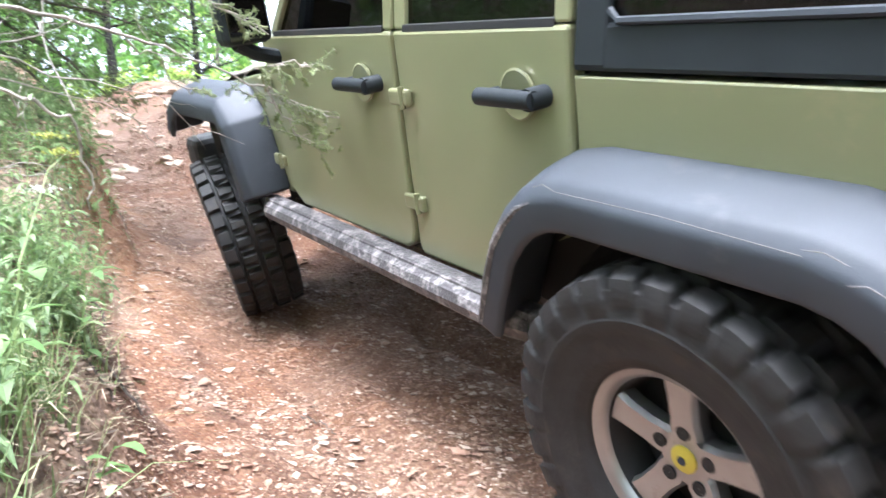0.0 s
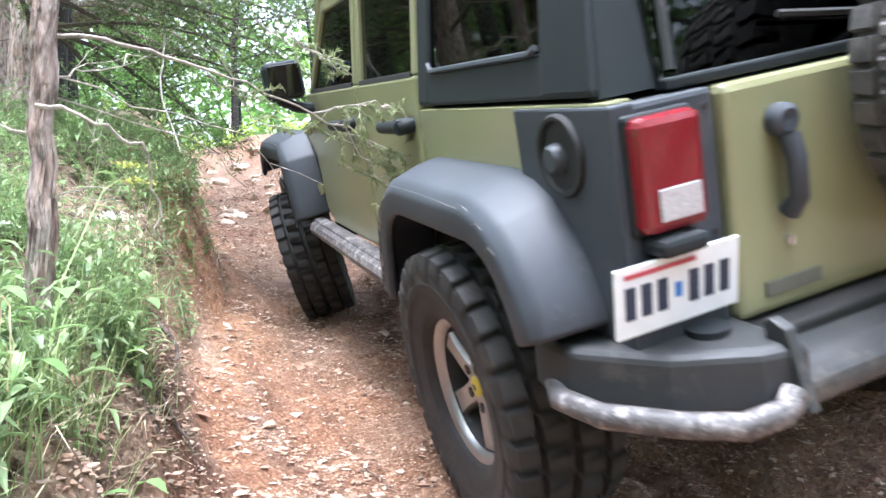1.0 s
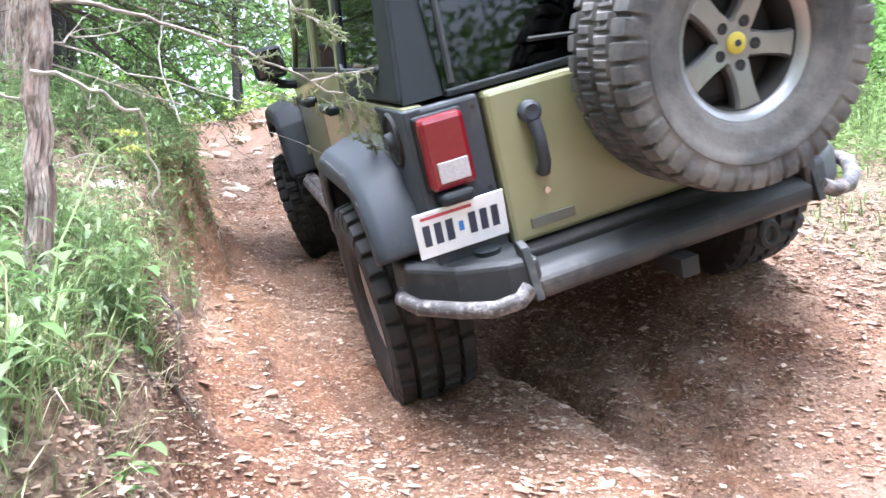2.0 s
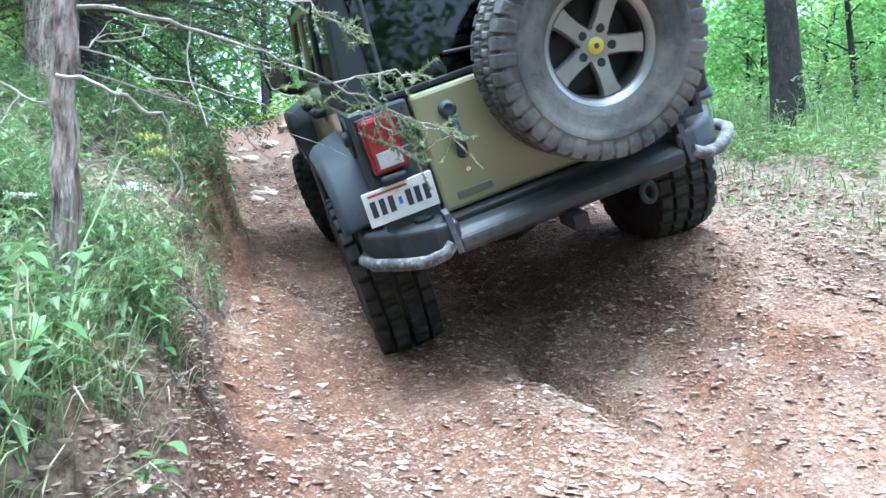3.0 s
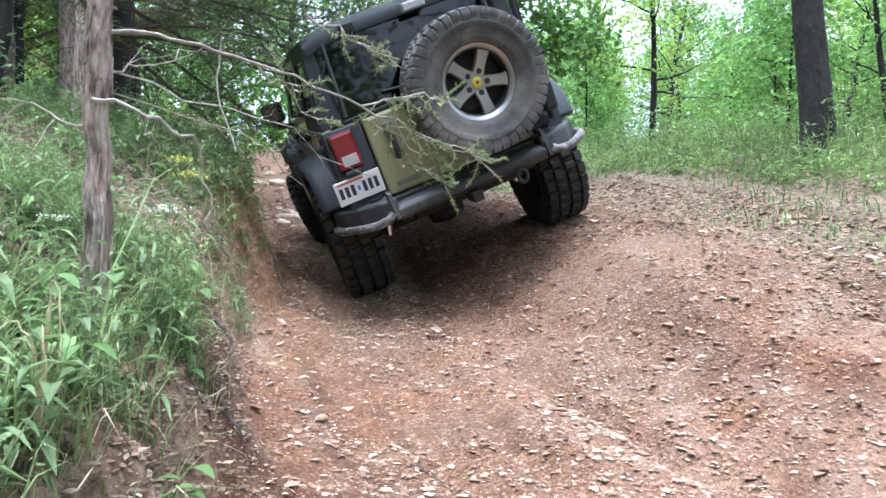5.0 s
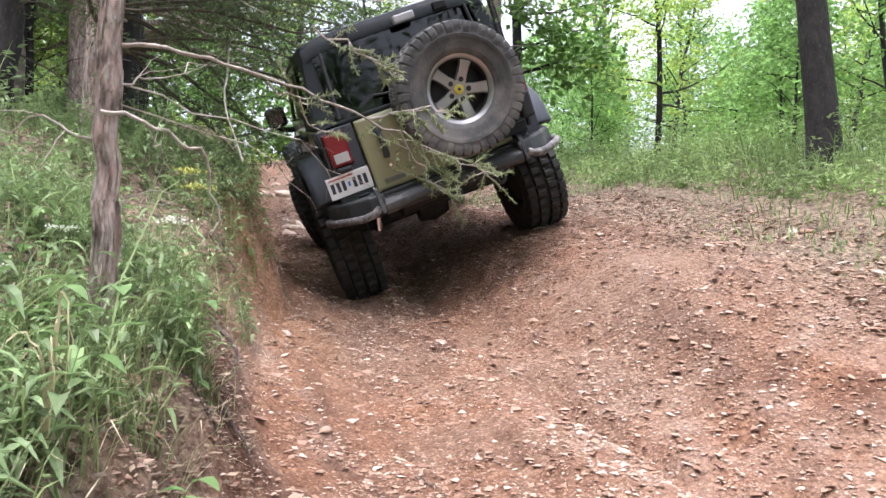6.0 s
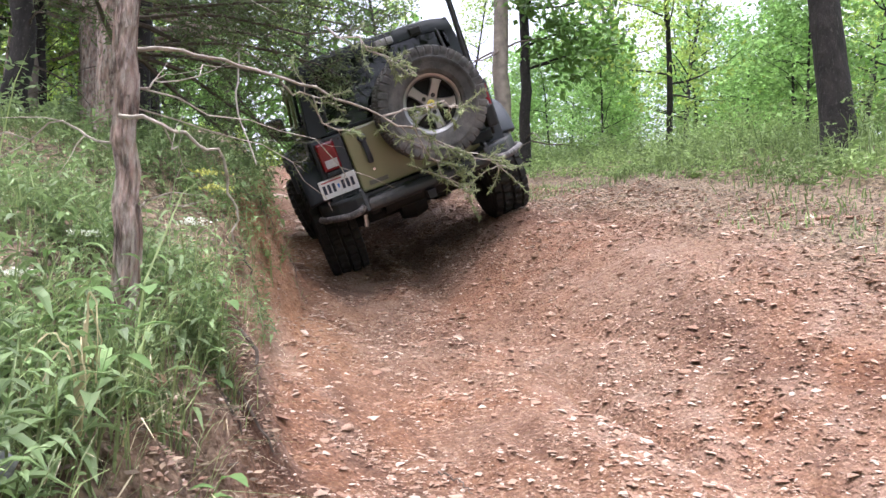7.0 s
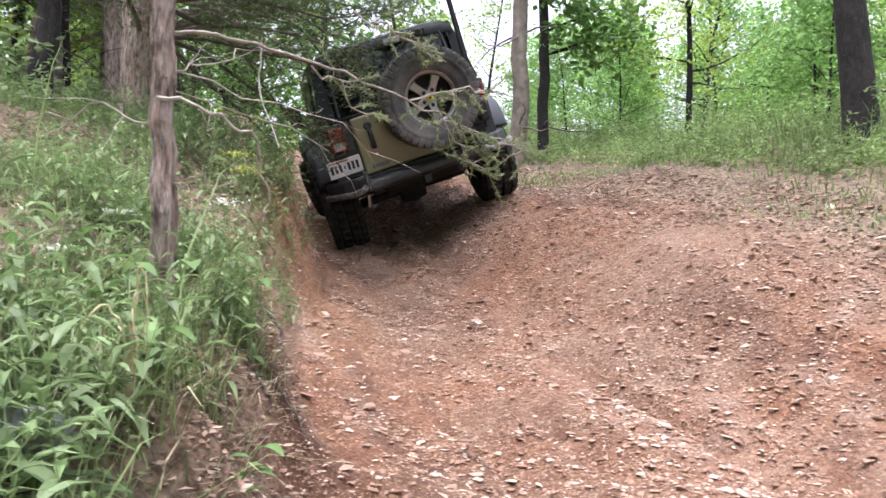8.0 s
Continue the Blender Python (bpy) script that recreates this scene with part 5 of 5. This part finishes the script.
def build_near_cedar():
    tree = tagged(empty("cedar_tree"), "thin cedar with peeling bark and dead branches on the bank", "tree")
    tree.location = (0, 0, 0)
    line = wobble([(-1.09, 1.785, 1.02), (-1.08, 1.78, 1.21), (-1.085, 1.77, 1.6), (-1.08, 1.76, 1.89), (-1.07, 1.74, 2.3), (-1.05, 1.72, 3.2)], 26, 0.003)
    rad = np.interp(np.linspace(0, 1, 26), [0, 0.08, 0.4, 1], [0.043, 0.033, 0.028, 0.021]) * (1 + rng.normal(0, 0.05, 26))
    tr = mesh_of("trunk", [limb(line, rad, 14)], BARK_CEDAR, tree)
    tr.data.shade_smooth()
    strips = []
    for _ in range(70):
        i = rng.integers(1, 20)
        a = rng.uniform(0, math.tau)
        o = np.array([math.cos(a), math.sin(a), 0]) * (rad[i] + 0.0005)
        seg = line[i:i + 3 + rng.integers(0, 3)] + o
        strips.append(limb(seg + rng.normal(0, 0.0012, seg.shape), np.full(len(seg), rng.uniform(0.002, 0.005)), 4))
    mesh_of("peeling_bark", strips, BARK_CEDAR, tree, "peeling strips of bark")
    main = wobble([(-1.10, 1.80, 1.85), (-1.02, 1.92, 1.88), (-0.92, 2.09, 1.88), (-0.79, 2.27, 1.85), (-0.62, 2.46, 1.80)], 18, 0.004)
    mesh_of("branch", [limb(main, np.linspace(0.0064, 0.0034, 18), 7)], TWIG, tree, "long bare pale branch").data.shade_smooth()
    hook = wobble([(-1.05, 1.70, 1.65), (-0.98, 1.73, 1.64), (-0.92, 1.80, 1.61), (-0.88, 1.90, 1.58), (-0.90, 1.96, 1.50), (-0.89, 1.99, 1.43), (-0.91, 2.01, 1.36)], 20, 0.004)
    mesh_of("branch", [limb(hook, np.linspace(0.006, 0.0025, 20), 6)], TWIG, tree, "drooping bare twig")
    for pts, r in (([(-1.08, 1.76, 1.72), (-1.04, 1.87, 1.79), (-1.0, 2.08, 1.88)], 0.0036),
                   ([(-0.96, 1.75, 1.63), (-1.0, 1.85, 1.60), (-1.04, 2.0, 1.55)], 0.003),
                   ([(-1.10, 1.79, 1.60), (-1.22, 1.72, 1.63), (-1.4, 1.7, 1.62)], 0.004),
                   ([(-1.08, 1.78, 1.44), (-1.0, 1.82, 1.45), (-0.93, 1.84, 1.45)], 0.003),
                   ([(-1.09, 1.78, 1.75), (-0.9, 2.3, 1.74), (-0.7, 2.9, 1.62)], 0.0028),
                   ([(-1.09, 1.8, 1.7), (-1.0, 2.4, 1.72), (-1.0, 3.0, 1.55)], 0.0028),
                   ([(-1.07, 1.75, 2.05), (-0.85, 2.0, 2.12), (-0.5, 2.4, 2.16)], 0.004)):
        ln = wobble(pts, 9, 0.012)
        sub = [limb(ln, np.linspace(r, r * 0.35, 9), 5)]
        for _ in range(4):
            j = rng.integers(2, 8)
            sub.append(limb(bent(ln[j], rng.normal(size=3) + (ln[j] - ln[j - 1]) * 30, rng.uniform(0.08, 0.22), 4, 0.2), np.linspace(r * 0.4, r * 0.15, 5), 4))
        mesh_of("branch", sub, TWIG, tree)
    # living sprays at the tip of the long branch and above
    wood, green = [], []
    for pts, k in (([(-0.62, 2.46, 1.80), (-0.52, 2.53, 1.84), (-0.43, 2.59, 1.86), (-0.36, 2.62, 1.84)], 13),
                   ([(-0.62, 2.46, 1.80), (-0.50, 2.58, 1.76), (-0.36, 2.70, 1.70), (-0.26, 2.74, 1.66)], 26),
                   ([(-0.56, 2.53, 1.78), (-0.46, 2.62, 1.66), (-0.38, 2.70, 1.57)], 18),
                   ([(-0.76, 2.3, 2.06), (-0.62, 2.48, 2.02), (-0.52, 2.58, 1.96)], 14),
                   ([(-0.86, 2.2, 1.86), (-0.80, 2.36, 1.80), (-0.76, 2.45, 1.74)], 9)):
        ln = wobble(pts, 9, 0.01)
        wood.append(limb(ln, np.linspace(0.004, 0.0018, 9), 5))
        w, g = sprays(ln, int(k * 0.8), 0.13)
        wood += w
        green += g
    mesh_of("twig_growth", wood, TWIG, tree)["kind"] = "stuff"
    mesh_of("foliage", green, CEDAR_TIP, tree, "dull green feathery cedar sprays")


def build_right_tree():
    tree = tagged(empty("oak_tree"), "dark rough-barked trunk standing at the trail's verge", "tree")
    bx, by = 2.12, 7.07
    z = ground_z(bx, by)
    line = wobble([(bx, by, z - 0.2), (bx - 0.01, by, z + 0.3), (bx - 0.10, by, z + 1.4), (bx - 0.22, by + 0.05, z + 3.2), (bx - 0.3, by, z + 7)], 24, 0.004)
    rad = np.interp(np.linspace(0, 1, 24), [0, 0.06, 0.15, 1], [0.24, 0.175, 0.15, 0.09])
    b = limb(line, rad, 20)
    v = b[0].reshape(24, 20, 3)
    ctr = line[:, None]
    v = ctr + (v - ctr) * (1 + 0.05 * np.sin(np.arange(20) * 7.3)[None, :, None] + rng.normal(0, 0.02, (24, 20, 1)))
    mesh_of("trunk", [(v.reshape(-1, 3), b[1])], BARK_DARK, tree).data.shade_smooth()
    wood, green = [], []
    for k in range(10):
        p = line[12 + k]
        a = rng.uniform(0, math.tau)
        br = bent(p, (math.cos(a), math.sin(a), 0.3), 2.2, 6, 0.18)
        wood.append(limb(br, np.linspace(0.035, 0.006, 7), 5))
        tt = rng.beta(2.5, 1.2, 260)
        c = np.stack([np.interp(tt * 6, range(7), br[:, j]) for j in range(3)], 1) + rng.normal(0, 0.28, (260, 3))
        green.append(leaves(c, 0.11, 0.06))
    mesh_of("branchwork", wood, BARK_DARK, tree)["kind"] = "stuff"
    mesh_of("crown", green, LEAF, tree)


def build_trunk(x, y, r, h, lean_x, bark, label, boughs=()):
    tree = tagged(empty("tree"), label, "tree")
    z = ground_z(x, y)
    line = wobble([(x, y, z - 0.2), (x + lean_x * 0.3, y, z + h * 0.3), (x + lean_x, y, z + h)], 14, 0.02)
    mesh_of("trunk", [limb(line, np.linspace(r * 1.15, r * 0.7, 14), 12)], bark, tree).data.shade_smooth()
    wood = []
    for k in range(9):
        j = int(rng.integers(2, 13))
        a = rng.uniform(0, math.tau)
        wood.append(limb(bent(line[j], (math.cos(a), math.sin(a), rng.uniform(-0.2, 0.3)), rng.uniform(0.5, 1.4), 6, 0.2), np.linspace(r * 0.16, 0.003, 7), 4))
    mesh_of("dead_branchwork", wood, TWIG_DARK, tree)["kind"] = "stuff"
    if boughs:
        sets, limbs = [], []
        for a, up, ln, hh in boughs:
            br = bent(line[int(hh / h * 13)], (math.cos(radians(a)), math.sin(radians(a)), up), ln, 6, 0.15)
            limbs.append(limb(br, np.linspace(r * 0.3, 0.006, 7), 5))
            spots = br[rng.integers(2, 7, 26)] + rng.normal(0, 0.2, (26, 3))
            c = spots[rng.integers(0, 26, 280)] + rng.normal(0, 0.09, (280, 3))
            sets.append(leaves(c, 0.15, 0.075, 0.35))
        mesh_of("bough_growth", limbs, bark, tree)["kind"] = "stuff"
        mesh_of("crown", sets, LEAF_DEEP, tree)
        return tree
    c = line[rng.integers(9, 14, 900)] + rng.normal(0, 1, (900, 3)) * np.array([0.7, 0.7, 0.5])
    mesh_of("crown", [leaves(c, 0.10, 0.03)], CEDAR, tree)
    return tree


def build_small_things():
    def lying(name, label, cat, pts, r, material, amp=0.004):
        ln = wobble(pts, 12, amp)
        ob = mesh_of(name, [limb(ln, np.linspace(r, r * 0.5, 12), 6)], material)
        return tagged(ob, label, cat)
    lying("dead_stick", "pale weathered stick lying among weeds", "stick", [(-1.07, 1.86, 1.10), (-1.03, 1.88, 1.09), (-0.98, 1.91, 1.06)], 0.011, mat("bleached_wood", (0.62, 0.56, 0.52), 0.8, vary=0.2))
    gz = lambda x, y, d=0.0: (x, y, ground_z(x, y) + d)
    lying("root", "thin dark root sticking out of the bank", "root", [gz(-1.42, 2.9), gz(-1.36, 2.93, 0.03), gz(-1.30, 2.93, 0.05), gz(-1.27, 2.90, 0.0)], 0.011, TWIG_DARK)
    lying("root", "thin dark root on the bank's dirt", "root", [gz(-1.05, 2.05), gz(-0.97, 2.12, 0.02), gz(-0.86, 2.16, 0.015)], 0.007, TWIG_DARK)
    lying("root", "thin dark root on the bank's dirt", "root", [gz(-1.0, 1.9), gz(-0.92, 1.95, 0.02), gz(-0.82, 1.98, 0.01)], 0.005, TWIG_DARK)
    lying("twig", "short dry twig on the trail", "twig", [gz(-0.50, 2.75, 0.01), gz(-0.42, 2.72, 0.015), gz(-0.36, 2.66, 0.01)], 0.004, TWIG_DARK)
    lying("dead_branch", "leaning dead branch over the bank", "branch", [gz(-2.5, 5.0, 0.9), gz(-2.3, 4.6, 0.5), gz(-2.0, 4.3, 0.25)], 0.008, TWIG)
    for k in range(14):
        s0 = 3.2 + 0.36 * k + rng.normal() * 0.1
        u0 = 0.12 - float(bank_shift(np.array(s0)))
        a, b = to_xy(s0, u0), to_xy(s0 + rng.normal() * 0.1, u0 + rng.uniform(0.12, 0.3))
        p, q = gz(*a, 0.02), gz(*b, 0.04)
        mid = ((p[0] + q[0]) / 2, (p[1] + q[1]) / 2, (p[2] + q[2]) / 2 + 0.06)
        lying("root", "thin dark root hanging from the bank's face", "root", [p, mid, q], rng.uniform(0.003, 0.008), TWIG_DARK, 0.012)
    # flowers
    YEL = mat("yellow_flower", (0.44, 0.46, 0.10), 0.6, vary=0.2, trans=0.2)
    WHI = mat("white_flower", (0.62, 0.66, 0.55), 0.6, vary=0.15, trans=0.2)
    for x, y, z, m, lab in ((-1.06, 2.13, 1.58, YEL, "yellow umbel wildflower on a green stem"), (-1.03, 2.12, 1.53, YEL, "yellow umbel wildflower on a green stem"),
                            (-1.04, 2.02, 1.42, WHI, "pale white wildflower on a thin stem"), (-1.42, 2.05, 1.40, WHI, "pale white wildflower on a thin stem"), (-1.22, 1.58, 1.27, WHI, "pale white wildflower on a thin stem")):
        fl = tagged(empty("wildflower"), lab, "flower", "wildflowers on the bank")
        g = ground_z(x, y)
        st = wobble([(x, y, g - 0.02), (x + 0.01, y, (g + z) / 2), (x, y, z)], 7, 0.004)
        sets = [limb(st, np.linspace(0.003, 0.0015, 7), 4)]
        for k in range(9):
            a = k * 0.7
            sets.append(limb([(x, y, z - 0.03), (x + 0.022 * math.cos(a) * (k % 3 + 1) / 2, y + 0.022 * math.sin(a) * (k % 3 + 1) / 2, z)], (0.001, 0.0008), 3))
        mesh_of("stem", sets, GRASS, fl)["kind"] = "stuff"
        c = np.stack([x + rng.normal(0, 0.022, 90), y + rng.normal(0, 0.022, 90), z + rng.normal(0, 0.004, 90)], 1)
        mesh_of("flower_head", [leaves(c, 0.009, 0.008, 0)], m, fl)["kind"] = "stuff"
    # broad-leaved weeds close to the camera
    BROAD = mat("broad_leaf", (0.14, 0.245, 0.075), 0.65, vary=0.2, scale=12, bump=0.2, bump_scale=60, trans=0.35)
    spots = [(-0.78, 1.32), (-0.90, 1.45), (-0.72, 1.52), (-1.02, 1.5), (-0.97, 1.68), (-1.12, 1.62), (-0.80, 1.62), (-1.2, 1.9), (-1.28, 2.2), (-1.15, 2.25), (-0.92, 1.95), (-1.35, 2.5), (-1.4, 1.8), (-1.05, 1.28), (-1.5, 2.3), (-1.6, 2.7), (-1.45, 2.75)]
    for x, y in spots:
        if bare(*trail(np.array(x), np.array(y))) < -0.2:
            continue
        g = ground_z(x, y)
        h = rng.uniform(0.12, 0.26)
        wd = tagged(empty("weed"), "broad-leaved green weed growing on the bank", "plant", "weeds on the bank")
        st = bent((x, y, g - 0.02), (rng.normal() * 0.2, rng.normal() * 0.2, 1), h, 6, 0.06)
        mesh_of("stem", [limb(st, np.linspace(0.003, 0.0015, 7), 5)], GRASS, wd)
        for k in range(int(rng.integers(6, 10))):
            p = st[1 + k % 6]
            a = k * 2.4 + rng.normal() * 0.3
            d = np.array([math.cos(a), math.sin(a), rng.uniform(0.1, 0.7)])
            ln, w = rng.uniform(0.05, 0.11), rng.uniform(0.010, 0.02)
            side = np.array([-math.sin(a), math.cos(a), 0])
            vs = []
            for t, q in ((0, 0.08), (0.25, 0.8), (0.5, 1.0), (0.75, 0.7), (1.0, 0.05)):
                c = p + d * ln * t + np.array([0, 0, -0.5 * ln * t * t])
                vs += [c - side * w * q + [0, 0, w * q * 0.3], c, c + side * w * q + [0, 0, w * q * 0.3]]
            fs = [[i * 3 + j, i * 3 + j + 1, i * 3 + j + 4, i * 3 + j + 3] for i in range(4) for j in range(2)]
            lf = mesh_of("leaf", [(np.array(vs), fs)], BROAD, wd)
            lf.data.shade_smooth()
    PALE = mat("pale_limestone", (0.40, 0.32, 0.25), 0.9, vary=0.4, scale=5, bump=0.6, bump_scale=20)
    for k in range(26):
        s0, u0 = rng.uniform(9.8, 14.5), rng.uniform(0.9, 3.0)
        x, y = to_xy(s0, u0)
        r = rng.uniform(0.05, 0.2)
        b = bmesh.new()
        bmesh.ops.create_icosphere(b, subdivisions=3, radius=r)
        for q in b.verts:
            q.co *= 1 + 0.7 * noise.noise(q.co / r * 1.1 + Vector((k, 0, 0))) + 0.25 * noise.noise(q.co / r * 3)
            q.co.z *= 0.5
        ob = part("rock", b, PALE, None, "", True)
        ob.location = (x, y, ground_z(x, y) - r * 0.12)
        tagged(ob, "pale limestone rock at the top of the trail", "rock", "rocks on the crest")
    # curled dry grass, and a grey stone by the camera
    DRY = mat("dry_straw", (0.50, 0.44, 0.27), 0.7, vary=0.2, trans=0.2)
    tuft = tagged(empty("dry_grass"), "curled pale dry grass blades", "grass")
    cx, cy = -0.72, 1.17
    g = ground_z(cx, cy)
    for k in range(7):
        a = rng.uniform(0, math.tau)
        r = rng.uniform(0.03, 0.07)
        top = g + rng.uniform(0.14, 0.26)
        ln = wobble([(cx, cy, g), (cx + 0.01 * math.cos(a), cy + 0.01 * math.sin(a), top - 0.04), (cx + r * 0.6 * math.cos(a), cy + r * 0.6 * math.sin(a), top), (cx + r * 1.2 * math.cos(a), cy + r * 1.2 * math.sin(a), top - 0.05), (cx + r * 1.1 * math.cos(a), cy + r * 1.1 * math.sin(a), top - 0.15)], 14, 0.002)
        mesh_of("blade", [limb(ln, np.linspace(0.0028, 0.001, 14), 3)], DRY, tuft)
    GREY = mat("grey_rock", (0.20, 0.21, 0.21), 0.85, vary=0.35, scale=10, bump=0.5, bump_scale=50)
    for x, y, r in ((-0.73, 0.96, 0.058), (-0.86, 1.04, 0.04), (-0.92, 1.66, 0.03), (-0.90, 1.72, 0.022)):
        b = bmesh.new()
        bmesh.ops.create_icosphere(b, subdivisions=3, radius=r)
        for q in b.verts:
            q.co *= 1 + 0.5 * noise.noise(q.co / r * 0.9) + 0.15 * noise.noise(q.co / r * 3)
            q.co.z *= 0.55
        ob = part("rock", b, GREY if r > 0.035 else STONE, None, "", True)
        ob.location = (x, y, ground_z(x, y) + r * 0.15)
        tagged(ob, "pale grey weathered rock among the weeds" if r > 0.035 else "small pale stone on the bank", "rock")


def build_over_cedar():
    """The cedar behind, whose boughs hang over the bank and the rut."""
    tree = tagged(empty("cedar_tree"), "old cedar with brown trunk and boughs hanging over the rut", "tree")
    x, y = -3.38, 4.80
    z = ground_z(x, y)
    line = wobble([(x, y, z - 0.2), (x + 0.02, y, z + 1.5), (x + 0.05, y, z + 5.5)], 16, 0.012)
    rad = np.interp(np.linspace(0, 1, 16), [0, 0.1, 1], [0.17, 0.135, 0.07])
    mesh_of("trunk", [limb(line, rad, 14)], BARK_CEDAR, tree).data.shade_smooth()
    wood, green = [], []
    for k in range(52):
        h = rng.uniform(1.1, 4.6)
        a = rng.uniform(-75, 75)
        d = (math.cos(radians(a)), math.sin(radians(a)), rng.uniform(-0.12, 0.22))
        ln = rng.uniform(1.2, 2.0) if h < 2.0 else rng.uniform(1.6, 3.2)
        p = line[min(15, 1 + int(h / 5.7 * 15))]
        br = bent(p, d, ln, 7, 0.13, -0.015)
        wood.append(limb(br, np.linspace(0.022, 0.004, 8), 5))
        if h < 1.15:
            continue
        for j in range(2, 8):
            for _ in range(3):
                tw = bent(br[j], np.array(d) + rng.normal(0, 0.8, 3), rng.uniform(0.2, 0.5), 4, 0.25)
                wood.append(limb(tw, np.linspace(0.004, 0.0012, 5), 3))
                c = tw[rng.integers(1, 5, 70)] + rng.normal(0, 0.055, (70, 3))
                green.append(leaves(c, 0.055, 0.010, 0.3))
    mesh_of("branchwork", wood, TWIG_DARK, tree)["kind"] = "stuff"
    mesh_of("foliage", green, CEDAR, tree, "dull green feathery cedar boughs")


build_near_cedar()
build_over_cedar()
build_right_tree()
build_trunk(-4.6, 5.2, 0.09, 5.0, 0.1, BARK_DARK, "dark trunk with dead limbs in the wood")
build_trunk(-1.35, 10.8, 0.12, 7.0, 0.0, BARK_GREY, "grey trunk beyond the trail", ((-40, 0.4, 1.2, 4.4), (150, 0.5, 1.6, 4.8), (80, 0.4, 1.5, 5.2)))
build_trunk(-1.05, 11.3, 0.08, 7.0, 0.05, BARK_DARK, "thin dark trunk beyond the trail", ((-10, 0.1, 1.3, 2.7), (15, 0.3, 1.6, 3.0), (-25, 0.35, 1.1, 3.5), (30, 0.4, 1.5, 4.0), (-60, 0.3, 1.0, 4.2)))
for k in range(12):
    yaw, d = 24 + 2.3 * k + rng.normal(), rng.uniform(6.5, 14)
    px, py = polar(yaw, d)
    if clear_of_trail(px, py, -0.8, 4.6):
        build_trunk(px, py, rng.uniform(0.04, 0.10), 5.5, rng.normal() * 0.15, (BARK_CEDAR, BARK_DARK, BARK_GREY)[k % 3], "thin woodland trunk with dead limbs")
build_small_things()

# ---- motion ----
JEEP_ROWS = [
    (0, pose(1.292, 2.075, 0.547, -14.7, -11.9, 123.2)),
    (0.5, pose(1.047, 2.464, 0.671, -16, -11.7, 121.3)),
    (1, pose(0.751, 2.831, 0.783, -16.3, -11.2, 118.6)),
    (1.5, pose(0.516, 3.242, 0.854, -17.2, -12.2, 116.6)),
    (3, pose(-0.012, 4.244, 1.129, -22.5, -13.6, 113.9)),
    (3.5, pose(-0.226, 4.618, 1.216, -23.2, -13.4, 114)),
    (4, pose(-0.424, 5.021, 1.291, -24.2, -12.8, 115.2)),
    (4.5, pose(-0.648, 5.445, 1.385, -25.2, -11.6, 116.4)),
    (6, pose(-1.013, 6.032, 1.607, -23.8, -11.8, 116.1)),
    (6.5, pose(-1.24, 6.354, 1.646, -23.1, -11.2, 116.6)),
    (7, pose(-1.472, 6.746, 1.678, -22.7, -11.4, 116.7)),
    (7.5, pose(-1.705, 7.151, 1.738, -22, -11.4, 116.6)),
    (8, pose(-1.813, 7.293, 1.742, -20.6, -10.8, 116.2)),
]


def wheel_row(m, at, steer, angle):
    """The wheel's pose in the car's space: the axle droops or lifts until the tyre stands on the ground."""
    hub = m @ Vector(at)
    axle = (m.to_3x3() @ Vector((0, 1, 0))).normalized()
    down = Vector((0, 0, -1)) + axle * axle.z
    low = hub + down.normalized() * 0.44
    gap = low.z - ground_z(low.x, low.y)
    dz = min(0.09, max(-0.15, -gap - 0.012))
    return pose(at[0], at[1], at[2] + dz, -6 if at[0] > 1 else 0, 0, steer) @ pose(0, 0, 0, 0, angle, 0)


def spin_rows(at, steer):
    rows, angle, last = [], 0.0, None
    for t, m in JEEP_ROWS:
        if last is None:
            rows.append((t, wheel_row(m, at, steer, 0.0)))
        else:
            steps = 3 if t - last[0] > 1.0 else 1
            far = (m.translation - last[1].translation).length
            for k in range(1, steps + 1):
                angle += math.degrees(far / steps / 0.44)
                rows.append((last[0] + (t - last[0]) * k / steps, wheel_row(last[1].lerp(m, k / steps), at, steer, angle)))
        last = (t, m)
    return rows


def motions():
    walk(jeep, JEEP_ROWS)
    for wheel, at, steer in wheels:
        walk(wheel, spin_rows(at, steer))


motions()
